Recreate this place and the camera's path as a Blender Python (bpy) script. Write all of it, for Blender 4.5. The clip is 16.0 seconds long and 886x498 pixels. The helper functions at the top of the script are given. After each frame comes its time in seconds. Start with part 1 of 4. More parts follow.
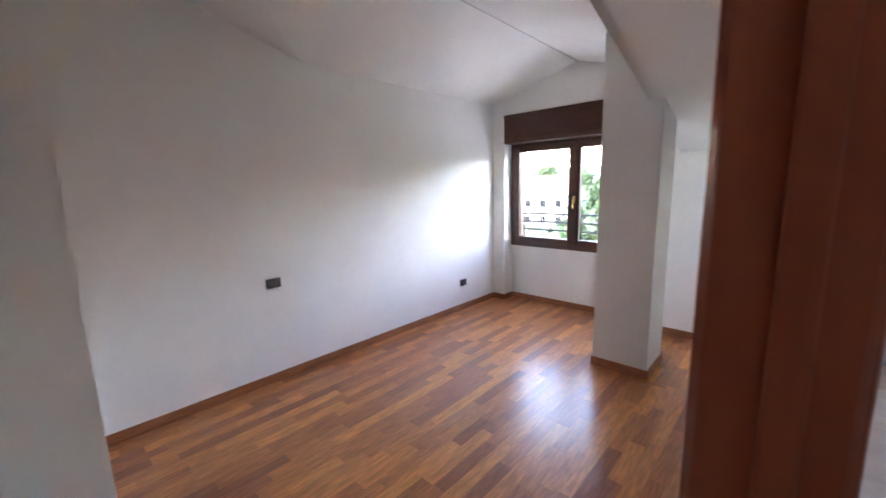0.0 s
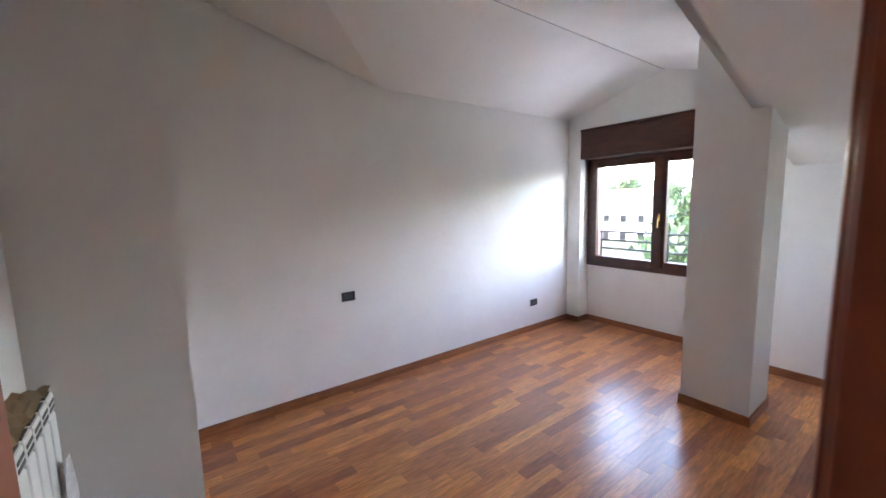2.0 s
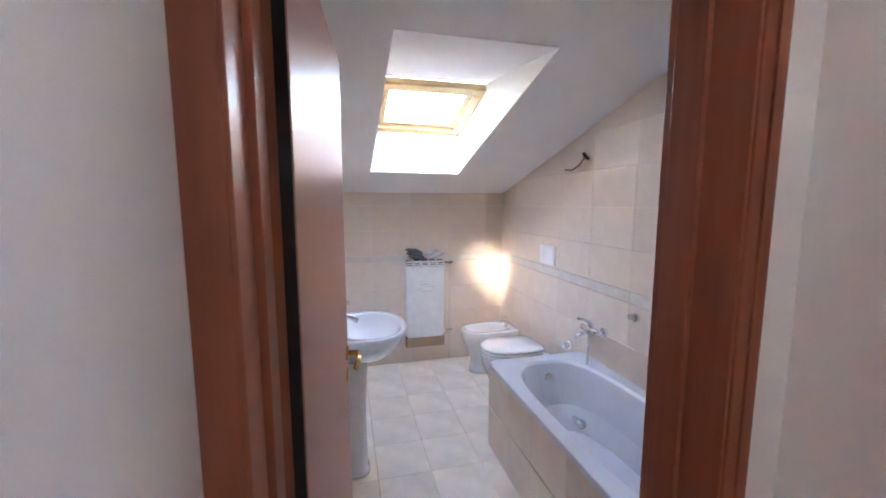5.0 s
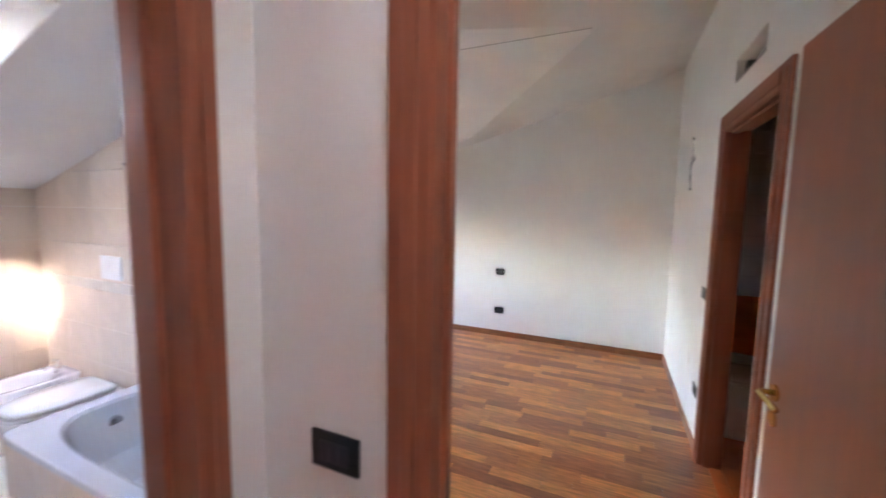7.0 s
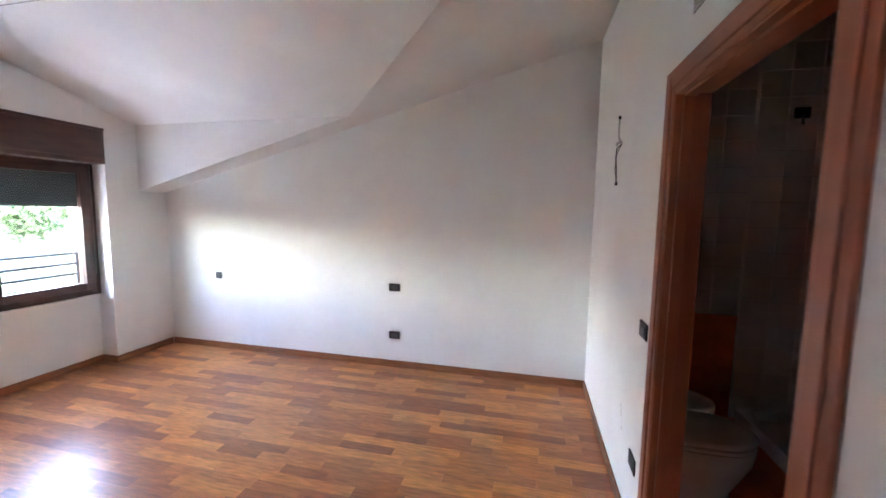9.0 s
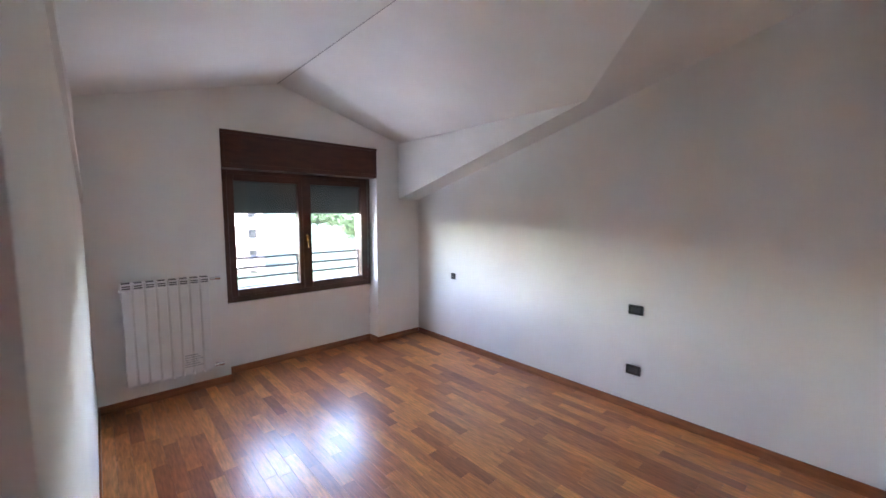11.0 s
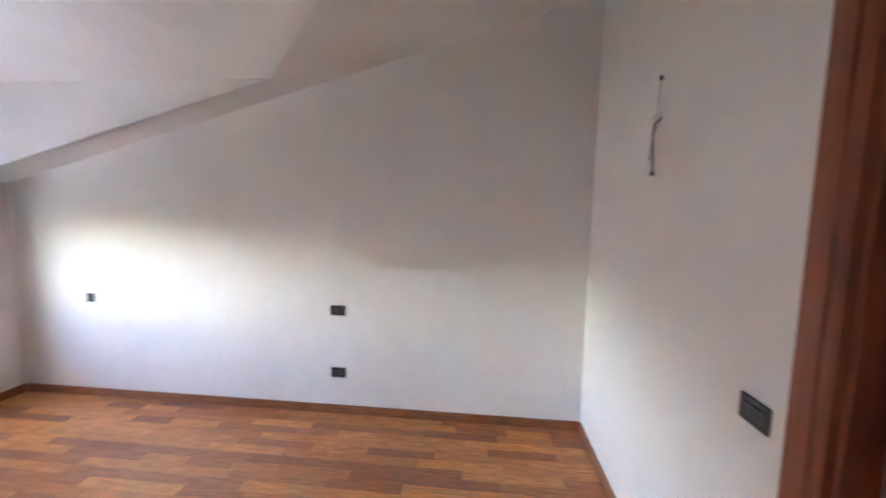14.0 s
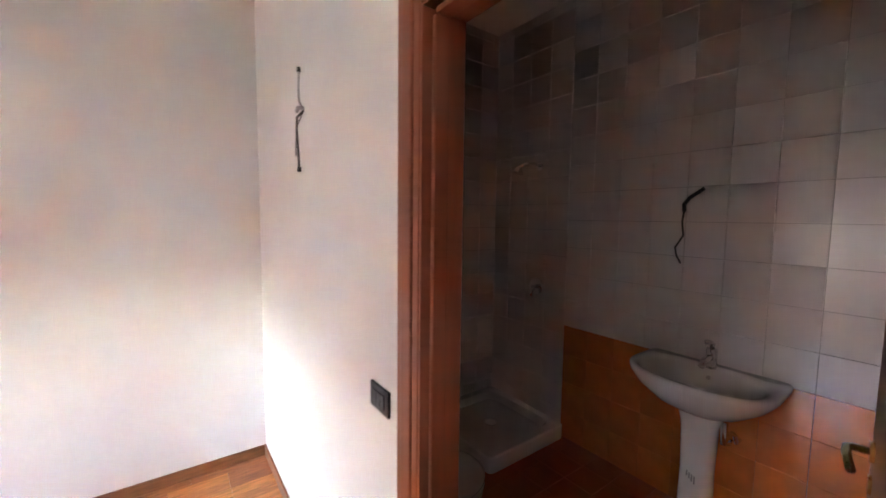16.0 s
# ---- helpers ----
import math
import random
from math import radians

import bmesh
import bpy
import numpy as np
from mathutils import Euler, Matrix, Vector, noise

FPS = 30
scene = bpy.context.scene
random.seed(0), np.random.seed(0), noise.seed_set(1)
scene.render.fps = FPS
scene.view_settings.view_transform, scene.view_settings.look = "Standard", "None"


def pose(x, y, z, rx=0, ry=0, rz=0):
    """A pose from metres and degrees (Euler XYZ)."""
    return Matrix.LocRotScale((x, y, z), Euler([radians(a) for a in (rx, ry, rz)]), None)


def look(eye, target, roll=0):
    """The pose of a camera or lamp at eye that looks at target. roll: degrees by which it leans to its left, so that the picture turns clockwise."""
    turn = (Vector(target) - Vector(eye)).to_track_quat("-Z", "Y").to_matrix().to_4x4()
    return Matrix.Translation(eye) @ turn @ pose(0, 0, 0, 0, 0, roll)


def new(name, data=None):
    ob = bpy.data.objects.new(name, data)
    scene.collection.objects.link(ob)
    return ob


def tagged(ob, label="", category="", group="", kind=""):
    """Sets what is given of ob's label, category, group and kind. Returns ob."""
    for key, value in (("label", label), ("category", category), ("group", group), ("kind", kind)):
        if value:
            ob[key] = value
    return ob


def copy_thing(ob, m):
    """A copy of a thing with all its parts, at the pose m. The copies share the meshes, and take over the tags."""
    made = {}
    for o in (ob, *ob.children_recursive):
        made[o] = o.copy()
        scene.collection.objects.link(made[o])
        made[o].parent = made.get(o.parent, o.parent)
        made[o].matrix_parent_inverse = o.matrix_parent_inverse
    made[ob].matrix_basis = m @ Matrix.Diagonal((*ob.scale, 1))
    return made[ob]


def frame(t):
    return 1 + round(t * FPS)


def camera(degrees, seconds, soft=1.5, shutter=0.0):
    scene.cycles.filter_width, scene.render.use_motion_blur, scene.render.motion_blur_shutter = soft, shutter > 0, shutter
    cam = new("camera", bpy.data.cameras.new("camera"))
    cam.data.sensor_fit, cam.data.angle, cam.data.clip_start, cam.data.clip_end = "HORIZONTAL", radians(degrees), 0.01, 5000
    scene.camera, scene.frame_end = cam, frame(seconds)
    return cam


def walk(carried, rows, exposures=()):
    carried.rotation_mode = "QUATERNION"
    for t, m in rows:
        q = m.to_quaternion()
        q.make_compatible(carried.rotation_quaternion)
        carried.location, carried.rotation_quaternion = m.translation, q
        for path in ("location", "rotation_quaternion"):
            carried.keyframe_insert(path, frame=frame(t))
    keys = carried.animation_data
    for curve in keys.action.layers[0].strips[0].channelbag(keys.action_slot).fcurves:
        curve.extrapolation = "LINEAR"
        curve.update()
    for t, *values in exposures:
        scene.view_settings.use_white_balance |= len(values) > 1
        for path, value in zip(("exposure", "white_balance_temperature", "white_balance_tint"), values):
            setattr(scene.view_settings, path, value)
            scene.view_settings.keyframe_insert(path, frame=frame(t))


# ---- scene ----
cam = camera(98.4, 16.0, 1.6, 0.4)
PATH = [
    (0, (-0.190, 0.113, 1.514), (-1.531, 1.562, 1.190), -1.35),
    (0.5, (-0.263, 0.077, 1.571), (-1.762, 1.362, 1.257), -1.4),
    (1, (-0.325, 0.083, 1.583), (-1.9, 1.286, 1.314), -1.4),
    (1.5, (-0.309, 0.104, 1.576), (-1.904, 1.284, 1.323), -1.4),
    (2, (-0.204, 0.143, 1.551), (-1.797, 1.327, 1.307), -1.4),
    (2.5, (-0.086, 0.109, 1.464), (-1.594, 1.407, 1.259), -0.9),
    (3, (0.151, 0.127, 1.515), (-1.148, 1.632, 1.296), -0.2),
    (3.5, (0.234, 0.208, 1.536), (-0.645, 1.988, 1.297), -0.3),
    (3.7, (0.209, 0.255, 1.554), (-0.396, 2.146, 1.311), -0.3),
    (5.8, (-0.001, 0.457, 1.595), (0.947, 2.207, 1.393), 0.3),
    (6, (0.037, 0.418, 1.585), (1.142, 2.073, 1.381), 0.5),
    (6.5, (0.117, 0.333, 1.576), (1.669, 1.579, 1.378), 0.9),
    (7, (0.24, 0.241, 1.584), (2.061, 1.047, 1.39), 1.0),
    (7.5, (0.426, 0.15, 1.592), (2.33, 0.731, 1.396), 1.3),
    (8, (0.694, 0.107, 1.581), (2.612, 0.639, 1.383), 1.2),
    (8.5, (1.019, 0.151, 1.609), (2.953, 0.616, 1.409), 0.9),
    (9, (1.378, 0.192, 1.617), (3.318, 0.636, 1.419), 0.9),
    (9.5, (1.569, 0.272, 1.604), (3.496, 0.767, 1.402), 0.7),
    (10, (1.686, 0.257, 1.639), (3.415, 1.24, 1.429), 0.3),
    (10.2, (1.69, 0.263, 1.605), (3.293, 1.444, 1.422), 0.3),
    (12.3, (2.303, 0.449, 1.6), (3.547, 2.004, 1.415), -0.0),
    (12.5, (2.328, 0.427, 1.595), (3.683, 1.887, 1.415), 0.1),
    (13, (2.289, 0.392, 1.585), (3.956, 1.482, 1.403), 0.3),
    (13.5, (2.266, 0.381, 1.565), (4.106, 1.145, 1.393), 0.4),
    (14, (2.231, 0.449, 1.623), (4.211, 0.642, 1.422), 1.1),
    (14.5, (2.254, 0.417, 1.575), (4.217, 0.073, 1.409), 1.0),
    (15, (2.256, 0.411, 1.58), (4.049, -0.46, 1.418), 0.9),
    (15.5, (2.29, 0.34, 1.563), (3.94, -0.779, 1.399), 0.7),
    (16, (2.358, 0.149, 1.605), (3.971, -1.023, 1.443), 0.7),
]
walk(cam, [(t, look(eye, target, roll)) for t, eye, target, roll in PATH], [(0, 6.1, 7850, 26), (2.5, 6.1, 7750, 25), (3.7, 7.05, 7550, 20), (6.3, 7.15, 7550, 20), (7.3, 7.55, 7600, 24), (9.5, 7.1, 7250, 26), (10.2, 6.8, 7300, 26), (13, 6.65, 7300, 26), (14.2, 7.3, 7600, 29), (16, 8.1, 8000, 33)])

# ---- world and light ----
world = bpy.data.worlds.new("sky")
scene.world = world
world.use_nodes = True
wn = world.node_tree.nodes
sky = wn.new("ShaderNodeTexSky")
sky.sky_type = "NISHITA"
sky.sun_disc = False
sky.sun_elevation = radians(44.9)
sky.sun_rotation = radians(226.8)
sky.dust_density = 0.4
world.node_tree.links.new(sky.outputs[0], wn["Background"].inputs[0])
wn["Background"].inputs[1].default_value = 0.15
sun_data = bpy.data.lights.new("sun", "SUN")
sun_data.energy = 0.25
sun_data.angle = radians(12)
sun_data.color = (1.0, 0.97, 0.93)
sun = new("sun", sun_data)
sun.matrix_world = look((0, 0, 30), (1.17, 1.1, 28.4))


# ---- materials ----
def mat(name, col, rough=0.6, metal=0.0, var=0.06, scale=6.0, bump=0.05, bscale=60.0, stain=0.0, stain_col=(0.3, 0.28, 0.25), island=0.0, coat=0.0, grain=None, spec=0.5):
    m = bpy.data.materials.new(name)
    m.use_nodes = True
    nt = m.node_tree
    n, l = nt.nodes, nt.links
    b = n["Principled BSDF"]
    b.inputs["Roughness"].default_value = rough
    b.inputs["Metallic"].default_value = metal
    b.inputs["Coat Weight"].default_value = coat
    b.inputs["Coat Roughness"].default_value = 0.18
    b.inputs["Specular IOR Level"].default_value = spec
    tc = n.new("ShaderNodeTexCoord")
    src = tc.outputs["Object"]
    if grain:
        mp = n.new("ShaderNodeMapping")
        mp.inputs["Scale"].default_value = grain
        l.new(src, mp.inputs[0])
        src = mp.outputs[0]
        if island:
            oi0 = n.new("ShaderNodeObjectInfo")
            ge0 = n.new("ShaderNodeNewGeometry")
            ad0 = n.new("ShaderNodeMath")
            ad0.operation = "ADD"
            l.new(oi0.outputs["Random"], ad0.inputs[0])
            l.new(ge0.outputs["Random Per Island"], ad0.inputs[1])
            sc0 = n.new("ShaderNodeMath")
            sc0.operation = "MULTIPLY"
            sc0.inputs[1].default_value = 37.0
            l.new(ad0.outputs[0], sc0.inputs[0])
            va = n.new("ShaderNodeVectorMath")
            va.operation = "ADD"
            l.new(src, va.inputs[0])
            l.new(sc0.outputs[0], va.inputs[1])
            src = va.outputs[0]
    no = n.new("ShaderNodeTexNoise")
    no.inputs["Scale"].default_value = scale
    no.inputs["Detail"].default_value = 6.0
    l.new(src, no.inputs["Vector"])
    ramp = n.new("ShaderNodeValToRGB")
    lo = tuple(max(0.0, c * (1 - var * 1.6)) for c in col)
    hi = tuple(min(1.0, c * (1 + var * 1.6)) for c in col)
    ramp.color_ramp.elements[0].color = (*lo, 1)
    ramp.color_ramp.elements[1].color = (*hi, 1)
    ramp.color_ramp.elements[0].position = 0.3
    ramp.color_ramp.elements[1].position = 0.7
    l.new(no.outputs[0], ramp.inputs[0])
    out = ramp.outputs[0]
    if island:
        oi = n.new("ShaderNodeObjectInfo")
        ge = n.new("ShaderNodeNewGeometry")
        ad = n.new("ShaderNodeMath")
        ad.operation = "ADD"
        l.new(oi.outputs["Random"], ad.inputs[0])
        l.new(ge.outputs["Random Per Island"], ad.inputs[1])
        fr = n.new("ShaderNodeMath")
        fr.operation = "FRACT"
        l.new(ad.outputs[0], fr.inputs[0])
        hs = n.new("ShaderNodeHueSaturation")
        mr = n.new("ShaderNodeMapRange")
        mr.inputs[3].default_value = 1 - island
        mr.inputs[4].default_value = 1 + island
        l.new(fr.outputs[0], mr.inputs[0])
        l.new(mr.outputs[0], hs.inputs["Value"])
        mr2 = n.new("ShaderNodeMapRange")
        mr2.inputs[3].default_value = 0.5 - island * 0.012
        mr2.inputs[4].default_value = 0.5 + island * 0.03
        l.new(fr.outputs[0], mr2.inputs[0])
        l.new(mr2.outputs[0], hs.inputs["Hue"])
        l.new(out, hs.inputs["Color"])
        out = hs.outputs[0]
    if stain:
        n2 = n.new("ShaderNodeTexNoise")
        n2.inputs["Scale"].default_value = 1.7
        n2.inputs["Detail"].default_value = 8.0
        l.new(tc.outputs["Object"], n2.inputs["Vector"])
        r2 = n.new("ShaderNodeValToRGB")
        r2.color_ramp.elements[0].position = 0.52
        r2.color_ramp.elements[0].color = (0, 0, 0, 1)
        r2.color_ramp.elements[1].position = 0.78
        r2.color_ramp.elements[1].color = (stain, stain, stain, 1)
        l.new(n2.outputs[0], r2.inputs[0])
        mx = n.new("ShaderNodeMix")
        mx.data_type = "RGBA"
        l.new(r2.outputs[0], mx.inputs[0])
        l.new(out, mx.inputs[6])
        mx.inputs[7].default_value = (*stain_col, 1)
        out = mx.outputs[2]
    l.new(out, b.inputs["Base Color"])
    if bump:
        n3 = n.new("ShaderNodeTexNoise")
        n3.inputs["Scale"].default_value = bscale
        n3.inputs["Detail"].default_value = 4.0
        l.new(src, n3.inputs["Vector"])
        bp = n.new("ShaderNodeBump")
        bp.inputs["Strength"].default_value = bump
        bp.inputs["Distance"].default_value = 0.01
        l.new(n3.outputs[0], bp.inputs["Height"])
        l.new(bp.outputs[0], b.inputs["Normal"])
        mrr = n.new("ShaderNodeMapRange")
        mrr.inputs[3].default_value = max(0.02, rough - 0.06)
        mrr.inputs[4].default_value = min(1.0, rough + 0.06)
        l.new(no.outputs[0], mrr.inputs[0])
        l.new(mrr.outputs[0], b.inputs["Roughness"])
    return m


PLASTER = mat("white_plaster", (0.86, 0.845, 0.815), 0.85, var=0.015, scale=2.5, bump=0.05, bscale=45, stain=0.06, stain_col=(0.62, 0.59, 0.55))
CEIL = mat("ceiling_paint", (0.86, 0.845, 0.815), 0.9, var=0.02, scale=1.8, bump=0.08, bscale=25, stain=0.12, stain_col=(0.62, 0.6, 0.56))
CRACK = mat("joint_line", (0.42, 0.41, 0.39), 0.9, var=0.05)
PARQUET = mat("iroko_parquet", (0.54, 0.178, 0.068), 0.31, var=0.18, scale=5.0, bump=0.02, bscale=30, island=0.38, coat=0.18, grain=(14.0, 1.6, 4.0))
SUBFLOOR = mat("dark_joint", (0.07, 0.03, 0.015), 0.7)
MAHOG = mat("mahogany_door", (0.36, 0.124, 0.068), 0.42, var=0.05, scale=3.0, bump=0.02, bscale=20, grain=(9.0, 9.0, 0.8))
MAHOG_F = mat("mahogany_frame", (0.345, 0.103, 0.052), 0.42, var=0.07, scale=3.0, bump=0.015, bscale=20, coat=0.04, grain=(12.0, 12.0, 0.9))
SKIRT = mat("wood_skirting", (0.33, 0.12, 0.048), 0.38, var=0.16, scale=3.0, bump=0.02, grain=(2.0, 2.0, 14.0))
WINWOOD = mat("dark_window_wood", (0.075, 0.026, 0.015), 0.38, var=0.15, scale=3.0, bump=0.03, grain=(2.0, 8.0, 8.0))
PINE = mat("pine", (0.62, 0.42, 0.20), 0.45, var=0.10, scale=3.0, grain=(2.0, 8.0, 8.0))
BLACK = mat("black_plastic", (0.018, 0.018, 0.02), 0.35, var=0.1, bump=0.0)
BLACK2 = mat("dark_grey_plastic", (0.045, 0.045, 0.048), 0.4, var=0.1, bump=0.0)
CERAMIC = mat("white_ceramic", (0.80, 0.81, 0.82), 0.08, var=0.01, bump=0.0, coat=0.6)
ACRYL = mat("white_acrylic_tub", (0.70, 0.74, 0.79), 0.15, var=0.015, bump=0.0, coat=0.4)
CHROME = mat("chrome", (0.75, 0.75, 0.76), 0.12, 1.0, var=0.03, bump=0.0)
BRASS = mat("brass", (0.75, 0.52, 0.22), 0.22, 1.0, var=0.05, bump=0.0)
RADW = mat("white_enamel", (0.80, 0.80, 0.79), 0.3, var=0.02, bump=0.0)
SLOT = mat("vent_dark", (0.10, 0.10, 0.10), 0.7)
FILM = mat("cloudy_plastic_film", (0.60, 0.61, 0.62), 0.25, var=0.12, scale=14, bump=0.7, bscale=30)
FILMW = mat("milky_film", (0.74, 0.76, 0.75), 0.35, var=0.04, scale=9, bump=0.1, bscale=18)
INK2 = mat("faint_grey_ink", (0.56, 0.57, 0.58), 0.6, bump=0.0)
CARD = mat("brown_cardboard", (0.36, 0.25, 0.15), 0.85, var=0.1)
BEIGE = mat("beige_tile", (0.80, 0.675, 0.56), 0.24, var=0.02, scale=9, bump=0.008, island=0.03)
BAND = mat("pale_border_tile", (0.72, 0.66, 0.58), 0.25, var=0.05, scale=12, island=0.03)
BFLOOR = mat("cream_floor_tile", (0.82, 0.74, 0.63), 0.35, var=0.07, scale=5, bump=0.03, island=0.04, stain=0.25, stain_col=(0.80, 0.75, 0.68))
GROUT = mat("beige_grout", (0.66, 0.57, 0.47), 0.9)
GROUT3 = mat("pale_grey_grout", (0.48, 0.46, 0.44), 0.9)
GROUT2 = mat("grey_grout", (0.34, 0.32, 0.31), 0.9)
WTILE = mat("white_tile", (0.85, 0.83, 0.81), 0.24, var=0.015, scale=7, bump=0.006, bscale=9, spec=0.5)
OTILE = mat("orange_tile", (0.76, 0.215, 0.055), 0.18, var=0.07, scale=7, bump=0.03, bscale=9, island=0.06)
OFLOOR = mat("orange_floor_tile", (0.62, 0.13, 0.03), 0.34, var=0.06, scale=7, island=0.02)
WIRE = mat("grey_cable", (0.09, 0.085, 0.08), 0.6, bump=0.0)
WIREW = mat("white_cable", (0.55, 0.54, 0.52), 0.6, bump=0.0)
STEEL = mat("grey_painted_steel", (0.11, 0.115, 0.12), 0.5, var=0.1)
STRAP = mat("grey_webbing", (0.16, 0.14, 0.12), 0.8, var=0.1, scale=40)
SHUT = mat("green_grey_shutter", (0.10, 0.12, 0.11), 0.55, var=0.08)
LABELM = mat("sticker_paper", (0.70, 0.69, 0.67), 0.6, var=0.03)
INK = mat("grey_ink", (0.33, 0.34, 0.36), 0.6, bump=0.0)
BRICK = mat("pink_brick", (0.45, 0.27, 0.20), 0.85, var=0.12, scale=20)
ROOFT = mat("roof_tile", (0.36, 0.17, 0.10), 0.85, var=0.15, scale=8)
RENDERW = mat("pale_render", (0.52, 0.48, 0.44), 0.9, var=0.06, scale=0.6)
RENDERP = mat("pink_render", (0.30, 0.22, 0.185), 0.9, var=0.06, scale=0.6)
WINDARK = mat("far_window", (0.006, 0.007, 0.008), 0.5, bump=0.0, spec=0.15)
BARK = mat("bark", (0.12, 0.09, 0.06), 0.9, var=0.2, scale=9)
LEAF = mat("foliage", (0.035, 0.065, 0.022), 0.7, var=0.25, scale=4, island=0.35, bump=0.0)
GRASS = mat("wooded_slope", (0.04, 0.058, 0.024), 0.95, var=0.25, scale=0.15, bump=0.0)


def glass_mat(name, tint=(1, 1, 1)):
    m = bpy.data.materials.new(name)
    m.use_nodes = True
    n, l = m.node_tree.nodes, m.node_tree.links
    n.remove(n["Principled BSDF"])
    tr = n.new("ShaderNodeBsdfTransparent")
    tr.inputs[0].default_value = (*tint, 1)
    gl = n.new("ShaderNodeBsdfGlossy")
    gl.inputs["Roughness"].default_value = 0.02
    lw = n.new("ShaderNodeLayerWeight")
    lw.inputs[0].default_value = 0.5
    pw = n.new("ShaderNodeMath")
    pw.operation = "POWER"
    pw.inputs[1].default_value = 5.0
    l.new(lw.outputs["Facing"], pw.inputs[0])
    fr = n.new("ShaderNodeMath")
    fr.operation = "MULTIPLY_ADD"
    fr.inputs[1].default_value = 0.9
    fr.inputs[2].default_value = 0.04
    l.new(pw.outputs[0], fr.inputs[0])
    mx = n.new("ShaderNodeMixShader")
    l.new(fr.outputs[0], mx.inputs[0])
    l.new(tr.outputs[0], mx.inputs[1])
    l.new(gl.outputs[0], mx.inputs[2])
    l.new(mx.outputs[0], n["Material Output"].inputs[0])
    return m


GLASS = glass_mat("window_glass", (0.86, 0.88, 0.87))
# grey tint that holds back some sun through the bathroom roof window
GLASS_ROOF = glass_mat("tinted_roof_glass", (0.88, 0.89, 0.89))
# warm tint that corrects the blue light from the added hall opening
GLASS_WARM = glass_mat("warm_fill_glass", (0.80, 0.74, 0.66))


# ---- mesh helpers ----
def obj(name, bm, material, smooth=False):
    me = bpy.data.meshes.new(name)
    bmesh.ops.recalc_face_normals(bm, faces=bm.faces)
    bm.to_mesh(me)
    bm.free()
    me.materials.append(material)
    if smooth:
        for p in me.polygons:
            p.use_smooth = True
    return new(name, me)


def part(name, bm, material, parent, label="", smooth=False):
    ob = obj(name, bm, material, smooth)
    ob.parent = parent
    if label:
        ob["label"] = label
    return ob


def thing(name, label, category, at=(0, 0, 0), rz=0, group="", kind=""):
    e = new(name)
    e.empty_display_size = 0.1
    e.matrix_world = pose(*at, 0, 0, rz)
    return tagged(e, label, category, group, kind)


def box(x0, y0, z0, x1, y1, z1, bev=0.0, bm=None, seg=2):
    own = bmesh.new()
    bmesh.ops.create_cube(own, size=1.0)
    for v in own.verts:
        v.co = Vector(((x0 + x1) / 2 + v.co.x * (x1 - x0), (y0 + y1) / 2 + v.co.y * (y1 - y0), (z0 + z1) / 2 + v.co.z * (z1 - z0)))
    if bev:
        bmesh.ops.bevel(own, geom=own.edges[:], offset=bev, segments=seg, affect="EDGES", profile=0.6)
    if bm is None:
        return own
    return merge(bm, own)


def merge(bm, other):
    me = bpy.data.meshes.new("tmp")
    other.to_mesh(me)
    other.free()
    bm.from_mesh(me)
    bpy.data.meshes.remove(me)
    return bm


def prism(axis, poly, a, b, bm=None):
    """A polygon in the plane across axis, drawn out from a to b."""
    bm = bm or bmesh.new()

    def at(p, w):
        return {"x": (w, p[0], p[1]), "y": (p[0], w, p[1]), "z": (p[0], p[1], w)}[axis]
    lo = [bm.verts.new(at(p, a)) for p in poly]
    hi = [bm.verts.new(at(p, b)) for p in poly]
    bm.faces.new(lo)
    bm.faces.new(hi)
    for i in range(len(poly)):
        k = (i + 1) % len(poly)
        bm.faces.new((lo[i], lo[k], hi[k], hi[i]))
    return bm


def sheet(poly, height, thick=0.12, bm=None):
    """A roof slab: a plan polygon lifted to height(x, y), thick upwards."""
    bm = bm or bmesh.new()
    lo = [bm.verts.new((x, y, height(x, y))) for x, y in poly]
    hi = [bm.verts.new((x, y, height(x, y) + thick)) for x, y in poly]
    bm.faces.new(lo)
    bm.faces.new(hi)
    for i in range(len(poly)):
        k = (i + 1) % len(poly)
        bm.faces.new((lo[i], lo[k], hi[k], hi[i]))
    return bm


def tube(points, r, bm=None, n=8, taper=1.0):
    bm = bm or bmesh.new()
    pts = [Vector(p) for p in points]
    rings = []
    for i, p in enumerate(pts):
        d = (pts[min(i + 1, len(pts) - 1)] - pts[max(i - 1, 0)]).normalized()
        side = d.cross(Vector((0.3, 0.5, 0.81))).normalized()
        up = d.cross(side)
        rr = r * (1 + (taper - 1) * i / max(1, len(pts) - 1))
        rings.append([bm.verts.new(p + (side * math.cos(2 * math.pi * k / n) + up * math.sin(2 * math.pi * k / n)) * rr) for k in range(n)])
    for a, b in zip(rings, rings[1:]):
        for k in range(n):
            bm.faces.new((a[k], a[(k + 1) % n], b[(k + 1) % n], b[k]))
    bm.faces.new(rings[0])
    bm.faces.new(rings[-1])
    return bm


def loft(rings, bm=None, cap0=True, cap1=True):
    bm = bm or bmesh.new()
    vs = [[bm.verts.new(p) for p in r] for r in rings]
    n = len(vs[0])
    for a, b in zip(vs, vs[1:]):
        for k in range(n):
            bm.faces.new((a[k], a[(k + 1) % n], b[(k + 1) % n], b[k]))
    if cap0:
        bm.faces.new(vs[0])
    if cap1:
        bm.faces.new(vs[-1])
    return bm


